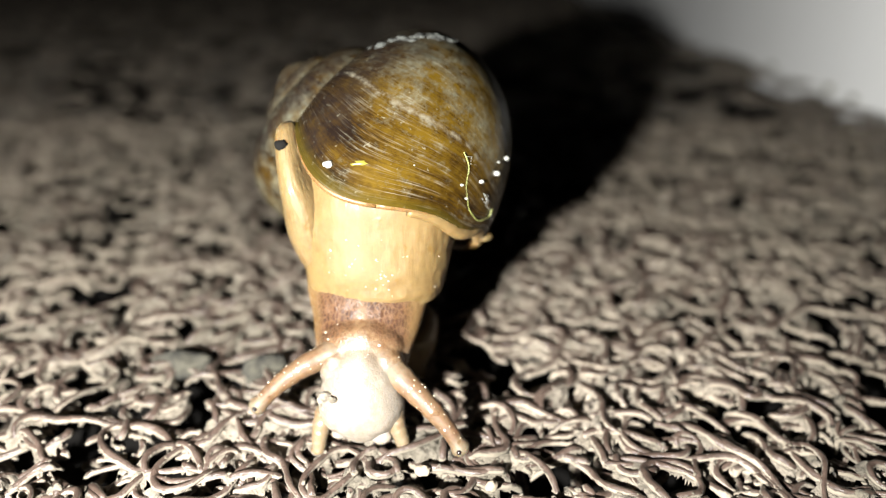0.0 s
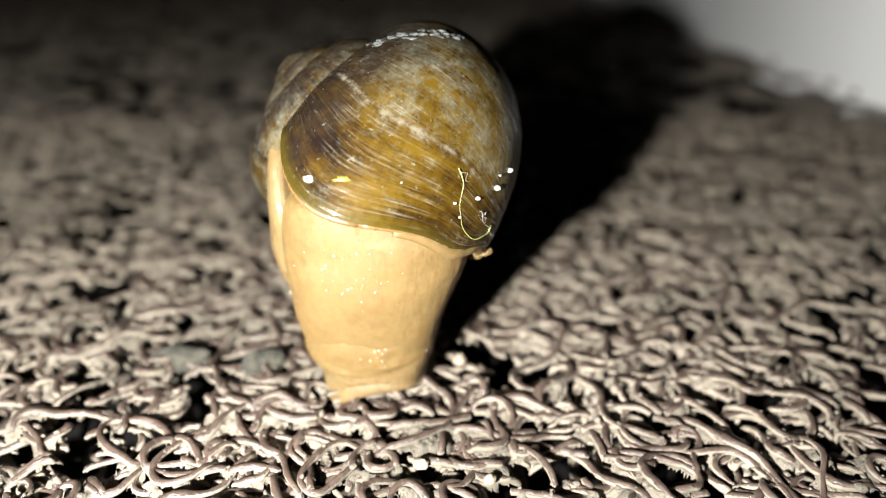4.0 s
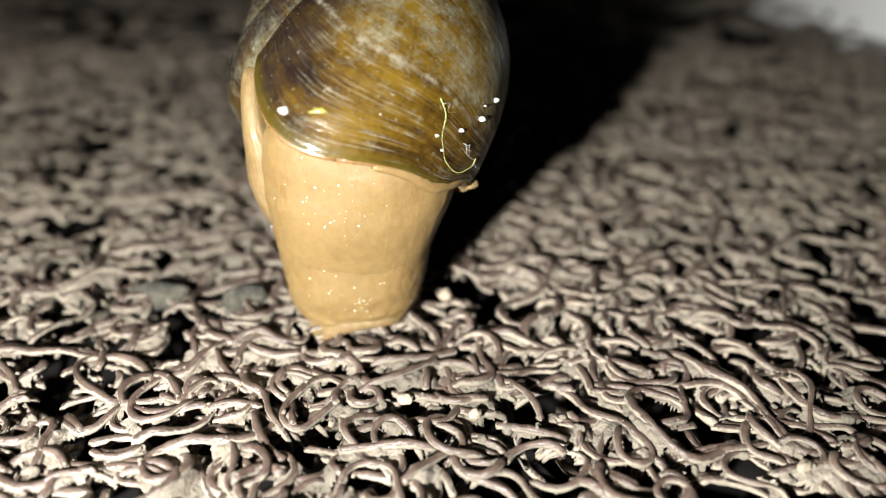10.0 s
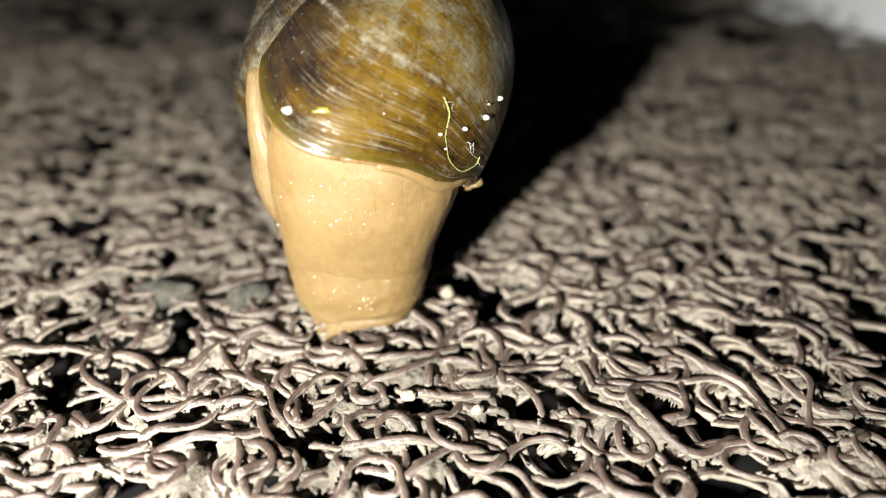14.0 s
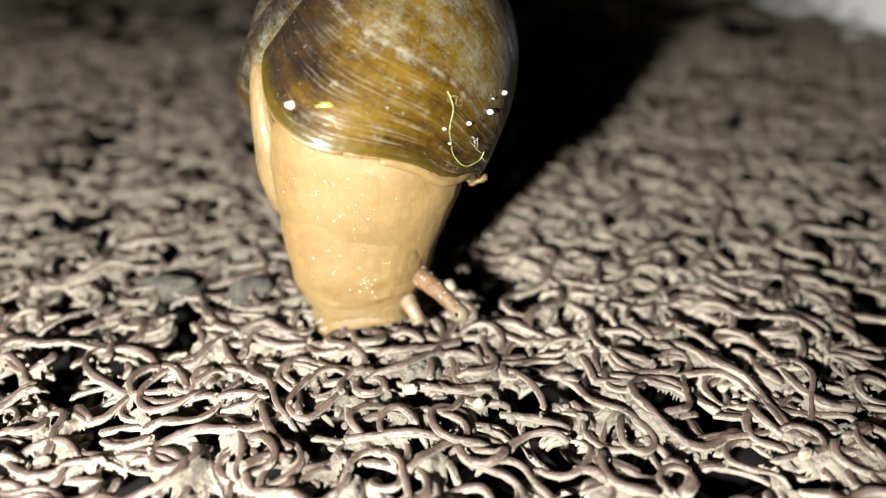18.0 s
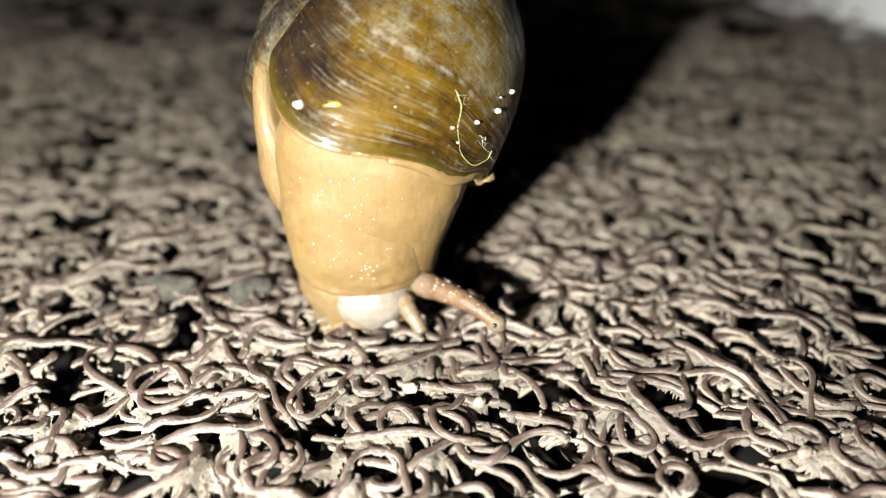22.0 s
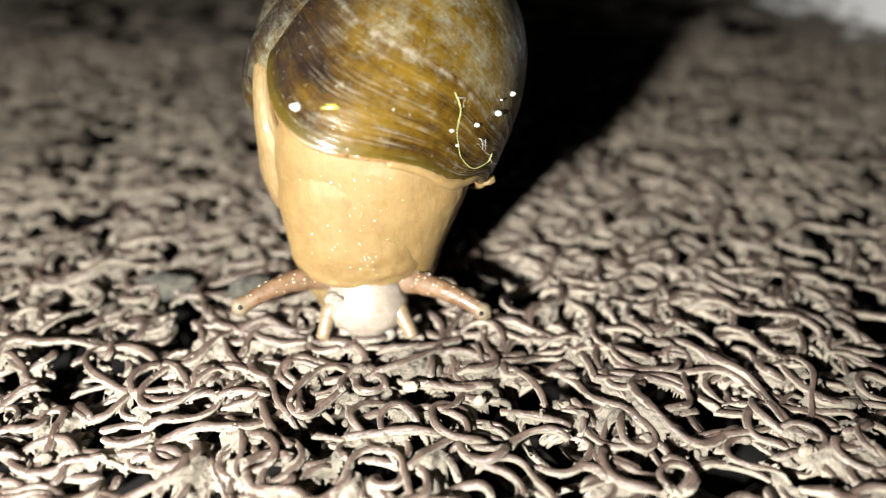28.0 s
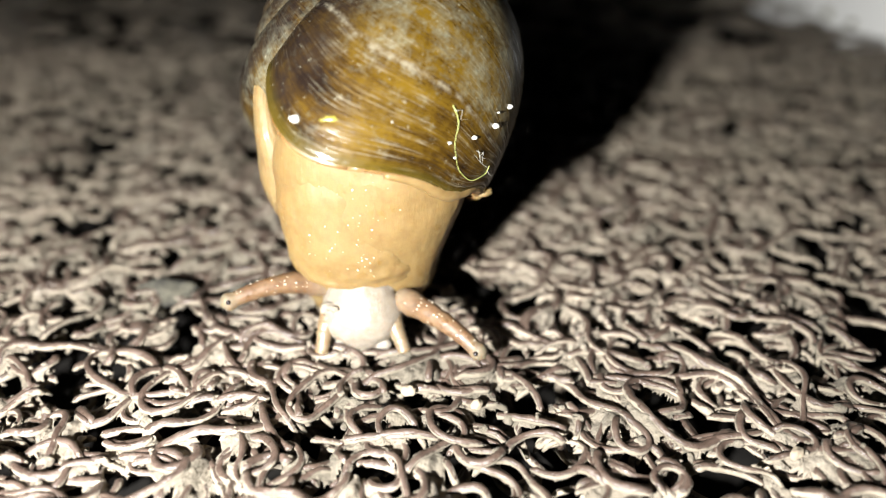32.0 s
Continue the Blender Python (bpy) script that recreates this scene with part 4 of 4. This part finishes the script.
def on_shell(marks, radius, lift, name, material, label, sides=6):
    """A thread that lies along marks (phi, psi) on the shell."""
    k = np.array(marks)
    u = np.linspace(0, len(k) - 1, 14 * len(k))
    phi, psi = np.interp(u, range(len(k)), k[:, 0]), np.interp(u, range(len(k)), k[:, 1])
    soft = np.ones(9) / 9
    phi, psi = (np.convolve(np.pad(c, 4, "edge"), soft, "valid") for c in (phi, psi))
    line = [tuple(SHELL_IN @ shell_point(a, b, 1 + lift * (1 + 0.5 * math.sin(i * 0.21)))) for i, (a, b) in enumerate(zip(phi, psi))]
    v, f = tube(line, radius * MM * (0.7 + 0.3 * np.cos(u * 1.3)), sides)
    part(name, mesh_of(name, v, f, material), shell, label)


on_shell([(0.445, -0.324), (0.383, -0.461), (0.258, -0.544), (0.174, -0.682), (0.129, -0.895), (0.209, -1.047), (0.311, -0.979)], 0.055, 0.012, "fibre", FIBRE, "thin yellow-green plant fibre")
for marks in ([(0.343, -0.727), (0.374, -0.826), (0.298, -0.872), (0.32, -0.75)], [(0.36, -0.74), (0.30, -0.86), (0.276, -1.017)], [(0.25, -1.0), (0.20, -1.10), (0.24, -1.18)],
              [(0.42, -0.36), (0.46, -0.42), (0.40, -0.44), (0.44, -0.50)], [(0.38, -0.80), (0.33, -0.80), (0.35, -0.87)]):
    on_shell(marks, 0.024, 0.016, "web_thread", CHALK, "fine white thread", 4)


# ---- pebbles lying in the mat ----
def pebble(x, y, z, size, material, label, seed, turn=0):
    me = lump(*size, seed=seed, rough=0.45, subdiv=3, freq=1.3)
    me.materials.append(material)
    ob = new("pebble", me)
    ob.matrix_basis = pose(x * MM, y * MM, z * MM, 0, 0, turn)
    return tagged(ob, label, "pebble", "pebbles in the doormat")


pebble(-22.3, 7.4, -0.4, (2.7, 1.9, 2.0), STONE, "dark grey pebble sunk in the doormat", 1, 20)
pebble(-33.0, 9.0, -0.6, (3.6, 2.0, 1.5), STONE, "flat dark grey stone sunk in the doormat", 2, -10)
pebble(2.0, 7.5, 0.1, (0.8, 0.7, 0.7), CREAM, "small cream pebble on the doormat", 3)
pebble(-2.2, -10.7, 0.0, (0.8, 0.6, 0.6), CREAM, "small pale grain on the doormat", 4)
pebble(33.0, -19.5, -0.2, (0.8, 0.5, 0.5), CREAM, "small pale grain on the doormat", 5, 40)
pebble(4.6, -12.5, -0.3, (0.7, 0.55, 0.5), CREAM, "small cream pebble on the doormat", 6, 70)
pebble(-7.5, 47.0, -0.3, (3.0, 1.8, 1.7), STONE, "grey pebble sunk in the doormat", 7, 0)
for i in range(3):
    me = lump(2.2 + i % 3, 1.4, 0.9 + 0.3 * (i % 2), seed=20 + i, rough=0.6, freq=2.5)
    me.materials.append(MOSS)
    ob = new("moss", me)
    y = (166, 183, 231)[i]
    ob.matrix_basis = pose((WALL_X * 1000 + 0.021 * y - 1.5) * MM, y * MM, 0.3 * MM, 0, 0, 60)
    tagged(ob, "tuft of yellow moss at the foot of the white wall", "moss", "moss along the kerb")


# ---- what moves ----
def between(rows, t):
    """The row of numbers at t seconds, straight between those given."""
    if t <= rows[0][0]:
        return rows[0][1:]
    for a, b in zip(rows, rows[1:]):
        if t <= b[0]:
            k = (t - a[0]) / (b[0] - a[0])
            return tuple(p + (q - p) * k for p, q in zip(a[1:], b[1:]))
    return rows[-1][1:]


def aimed(base, tip, length):
    """A pose whose z runs from base to tip and that ends at tip."""
    way = (Vector(tip) - Vector(base)).normalized()
    x = Vector((0, -0.25, 1))
    x = (x - way * x.dot(way)).normalized()
    m = Matrix((x, way.cross(x), way)).transposed().to_4x4()
    m.translation = (Vector(tip) - way * length) * MM
    return m


# times with x, y, z millimetres, then degrees
SHELL_ROWS = [
    (0, -1.06, 4.73, -0.66, -3.63, 0.09, 5.94), (0.5, -1.01, 3.78, -0.6, -3.77, 0.23, 6.14), (1, -1.04, 2.98, -0.39, -3.49, -1.22, 5.22),
    (1.5, -0.18, 2.23, -0.21, -2.59, -0.4, 3.62), (2, 0.2, 1.41, 0.01, -1.03, 0.25, 1.81), (2.5, 0.37, 0.88, -0.2, -0.91, 0.72, 0.75),
    (3, 0.26, 0.52, -0.06, -0.27, 1.02, 0.84), (3.5, 0.01, 0.26, 0.18, 0.22, 0.67, 0.8), (5.5, -0.1, -0.13, 0.24, 0.54, 0.36, 0.4),
    (7, -0.1, -0.3, 0.15, 0.2, -0.2, 0), (7.5, -0.06, -0.77, 0.65, 1.16, 0.22, -0.02), (8, -0.19, -1.04, 0.89, 1.43, 0.15, 0.16),
    (8.5, -0.12, -0.37, 0.31, 0.69, -0.17, 0.18), (9, -0.04, 0.5, 0.09, 1.59, 0.06, 0.06)]
SHELL_LATER = [
    (9.5, 0.05, 0.94, -0.12, 1.8, 0.15, -0.09), (10.5, 0.24, 0.95, -0.15, 1.7, 0.17, -0.54), (12, 0.34, 0.82, -0.21, 1.46, -0.2, -0.73),
    (14.5, 0.55, 0.53, 0.04, 1.82, -0.28, -1.05), (17, 0.67, 0.3, -0.07, 1.47, -0.4, -1.18), (18.5, 0.85, 0.19, -0.04, 1.69, -0.35, -1.12),
    (20, 1.11, 0.17, -0.08, 1.55, -0.96, -0.98), (22, 1.5, -0.02, -0.06, 1.37, -0.57, -1.06), (24, 1.79, -0.21, -0.1, 1.26, -0.43, -1.33),
    (25.5, 1.87, -0.33, -0.2, 1.28, -0.58, -1.71), (28, 1.62, -0.83, -0.15, 1.5, -0.61, -1.75), (30, 1.63, -1.25, -0.18, 1.67, -0.6, -1.81),
    (31, 1.65, -1.4, -0.22, 1.57, -0.54, -1.82), (32, 1.55, -1.79, -0.19, 1.41, -0.28, -1.45)]
HEAD_ROWS = [
    (0, -8.6, -5.0, 4.2, 0), (0.6, -8.6, -5.0, 4.2, 0), (0.8, -8.6, -4.5, 4.5, 0), (1, -8.4, -1.8, 6.6, 0), (1.2, -7.8, 0.4, 6.8, 0), (1.6, -7.2, 2.2, 6.2, 0),
    (2, -7.3, 3.0, 5.6, 0), (2.4, -7.6, 4.2, 5.0, 0), (3, -8.2, 6.5, 4.6, 0), (3.5, -8.2, 7.5, 5, 0), (14.5, -8.0, 7.5, 5, 0), (16.5, -7.2, 4.6, 3.4, 0), (17.5, -6.9, 3.9, 3.4, 0), (19, -6.8, 3.2, 3.2, 0), (21, -6.8, 2.6, 2.9, 0), (22, -6.9, 2.3, 2.8, 0), (23, -7.2, 2.1, 2.7, 0), (25, -7.2, 0.8, 3.0, 0), (28, -7.2, 0.0, 3.0, 0), (32, -7.4, -1.2, 3.2, 0)]
FOLD_ROWS = [
    (0, 12.9), (0.6, 12.9), (1, 13.0), (1.2, 12.2), (1.6, 10.0), (2, 8.5), (2.4, 6.4), (3, 5.0), (3.5, 4.8), (5.5, 3.8), (8, 3.0), (9, 2.7), (13, 2.3), (14.5, 2.6),
    (16.5, 3.8), (17, 4.2), (19, 5.2), (22, 6.7), (23, 7.2), (25, 7.8), (28, 8.0), (30, 8.1), (31, 8.7), (32, 8.9)]
HOOD_ROWS = [(0, 0), (14.5, 0), (16.5, -0.8), (19, -1.3), (25, -1.6), (32, -1.6)]
LIFT_ROWS = [(0, 10), (0.8, 10), (1.2, 6.5), (1.6, 4.2), (2, 2.6), (2.5, 1.2), (3, 0.4), (3.5, 0)]
FOOT_ROWS = [(0, 3.0, -1.0), (0.8, 2.5, -0.8), (1.2, 0, 0), (3.5, 0, 0), (14.5, 0, -0.3), (16.5, -0.4, -0.5), (20, -0.3, -0.8), (22, 0.0, -1.2), (23, 0.3, -1.6), (25, 2.0, -2.0), (32, 3.0, -2.2)]
TIP_R = [
    (0, 2.0, -9.2, 0.4), (0.5, 2.3, -9.2, 0.4), (0.8, 4.2, -7.5, 2.0), (1.0, 5.2, -5.0, 8.1), (1.5, 4.3, -4.0, 7.2), (2.0, 2.8, -3.0, 5.5), (2.5, -1.6, 0.0, 4.0), (3.0, -3.1, 3.0, 4),
    (4, -4, 7, 6), (14.5, -4, 6, 5), (16.5, 0.6, -3.2, 2.5), (17, 1.9, -3.7, 3.2), (19, 5.2, -5.0, 3.8), (20.5, 6.4, -5.5, 3.7), (22, 7.4, -6.0, 3.3), (23, 7.3, -6.0, 3.0), (23.5, 7.2, -6.0, 4.0),
    (24, 6.9, -5.0, 4.0), (25, 6.4, -5.0, 4.3), (27.5, 6.0, -5.0, 4.2), (28, 6.0, -5.0, 4.0), (30, 6.8, -7.0, 3.2), (31, 4.9, -8.5, 2.7), (32, 5.5, -9.0, 2.4)]
TIP_L = [
    (0, -19.9, -6.0, 3.6), (0.5, -18.6, -5.0, 3.5), (0.8, -16.0, -4.0, 5.8), (1.0, -13.6, 0.0, 9.4), (1.6, -12.5, 2.5, 8), (3, -11, 7, 6), (22.0, -11.2, 3.0, 6.5), (23, -12.0, 1.0, 6.2), (24, -14.6, -2.5, 6.5),
    (24.5, -15.7, -3.5, 6.4), (25, -16.4, -4.0, 6.2), (25.5, -17.2, -4.0, 6.0), (27.5, -20.0, -5.0, 5.5), (28, -20.5, -5.0, 5.3), (30, -21.7, -5.0, 6.2), (31, -22.0, -5.0, 6.3), (32, -21.5, -5.0, 6.7)]
ROOT_R = [(0, 1.3, 2.4, 4.8), (0.8, 1.3, 2.4, 4.8), (1.5, 2.4, 1.6, 2.8), (2.2, 2.6, 4, 2), (3, 2.6, 8, 1.8), (16, 2.6, 8, 2), (17, 2.0, 2.6, 1.6), (32, 1.8, 2.6, 2.0)]
ROOT_L = [(0, 1.3, 2.4, 4.8), (0.6, 1.3, 2.4, 4.8), (0.9, 2.4, 7, 4), (1.2, 3, 10, 3), (3, 3, 10, 2), (22, 3, 9, 2), (24, 2.2, 3.6, 1.8), (25, 1.8, 2.6, 1.9), (32, 1.8, 2.6, 2.0)]
LOW_ROWS = [
    (0, -4.7, -2.2, -5.0, 4.3, -2.0, -4.8), (0.8, -4.5, -2.0, -5.0, 4.3, -2.0, -4.8), (1.2, -1, 2, -1.5, 4.6, -2.0, -1.6), (2, 0, 2, 0, 4.0, -1, -1), (3, 0, 2, 0, 1, 2, 0), (14.5, 0, 2, 0, 1, 2, 0),
    (17, 0, 2, 0, 5.2, -5.2, -2.4), (21, -2.5, 1.5, -1, 6.0, -5.6, -2.2), (24, -4.7, -3.3, -2.6, 4.9, -3.8, -2.7), (28, -4.9, -3.2, -2.9, 4.9, -3.4, -2.8), (32, -4.5, -3.3, -3.4, 4.5, -3.4, -3.4)]


def motions():
    turned = lambda r: pose(*(c * MM for c in r[:3]), *r[3:])
    rows = [(r[0], Matrix.Translation(SHELL_C) @ turned(r[1:])) for r in SHELL_ROWS + SHELL_LATER]
    walk(shell, rows)
    # the neck leans back under the shell while it is stretched out
    lean = lambda t: between(LIFT_ROWS, t)[0]
    walk(upper, [(r[0], pose((r[1] * 0.8 + lean(r[0]) * 0.13) * MM, r[2] * 0.6 * MM, (r[3] + lean(r[0]) * 0.75) * MM, -1.25 * lean(r[0]))) for r in SHELL_ROWS + SHELL_LATER])
    drift = lambda t: between(SHELL_ROWS + SHELL_LATER, t)[0] * 0.4
    back = lambda t: between(SHELL_ROWS + SHELL_LATER, t)[1] * 0.6 * min(1.0, t / 3.5)
    walk(lower, [(t, pose((drift(t) + 0.13 * lean(t)) * MM, (back(t) - 0.1 * lean(t) + between(HOOD_ROWS, t)[0]) * MM, (z - 2.9 + 0.14 * lean(t)) * MM, -1.15 * lean(t))) for t, z in FOLD_ROWS])
    walk(foot, [(t, pose(0, y * MM, z * MM)) for t, y, z in FOOT_ROWS])
    walk(flank, [(t, pose((0.40 * k + drift(t)) * MM, -0.1 * k * MM, 0.48 * k * MM, 0, -0.57 * k)) for t, k in LIFT_ROWS + [(9, 0), (16, 0), (24, 0), (32, 0)]])
    walk(pore, [(t, pose(-17.6 * MM, y * MM, 26.2 * MM)) for t, y in ((0, 4.6), (1.2, 4.6), (2.2, 7.2), (32, 7.2))])
    times = sorted({r[0] for r in HEAD_ROWS + TIP_R + TIP_L + LOW_ROWS})
    at = {}
    for t in times:
        x, y, z, rx = between(HEAD_ROWS, t)
        at[t] = pose(x * MM, y * MM, z * MM, rx)
    walk(head, [(t, at[t]) for t in times])
    for horn, tips, roots, side in ((horn_r, TIP_R, ROOT_R, 1), (horn_l, TIP_L, ROOT_L, -1)):
        out = []
        for t in times:
            c = at[t].translation / MM
            out_x, out_y, out_z = between(roots, t)
            base = c + Vector((out_x * side, out_y, out_z))
            out.append((t, at[t].inverted() @ aimed(base, between(tips, t), 12.5)))
        walk(horn, out)
    for feeler, side in ((feeler_l, -1), (feeler_r, 1)):
        out = []
        for t in times:
            r = between(LOW_ROWS, t)
            tip = r[:3] if side < 0 else r[3:]
            out.append((t, aimed((3.0 * side, 0.0, 0.8), tip, 5.2)))
        walk(feeler, out)


# ---- top loops of the mat, one by one ----
for p, r in TOP:
    part("loop", mesh_of("loop", *tube(p * MM, r * MM, 9, 0.075, ragged_rng), STRAND), mat)

motions()
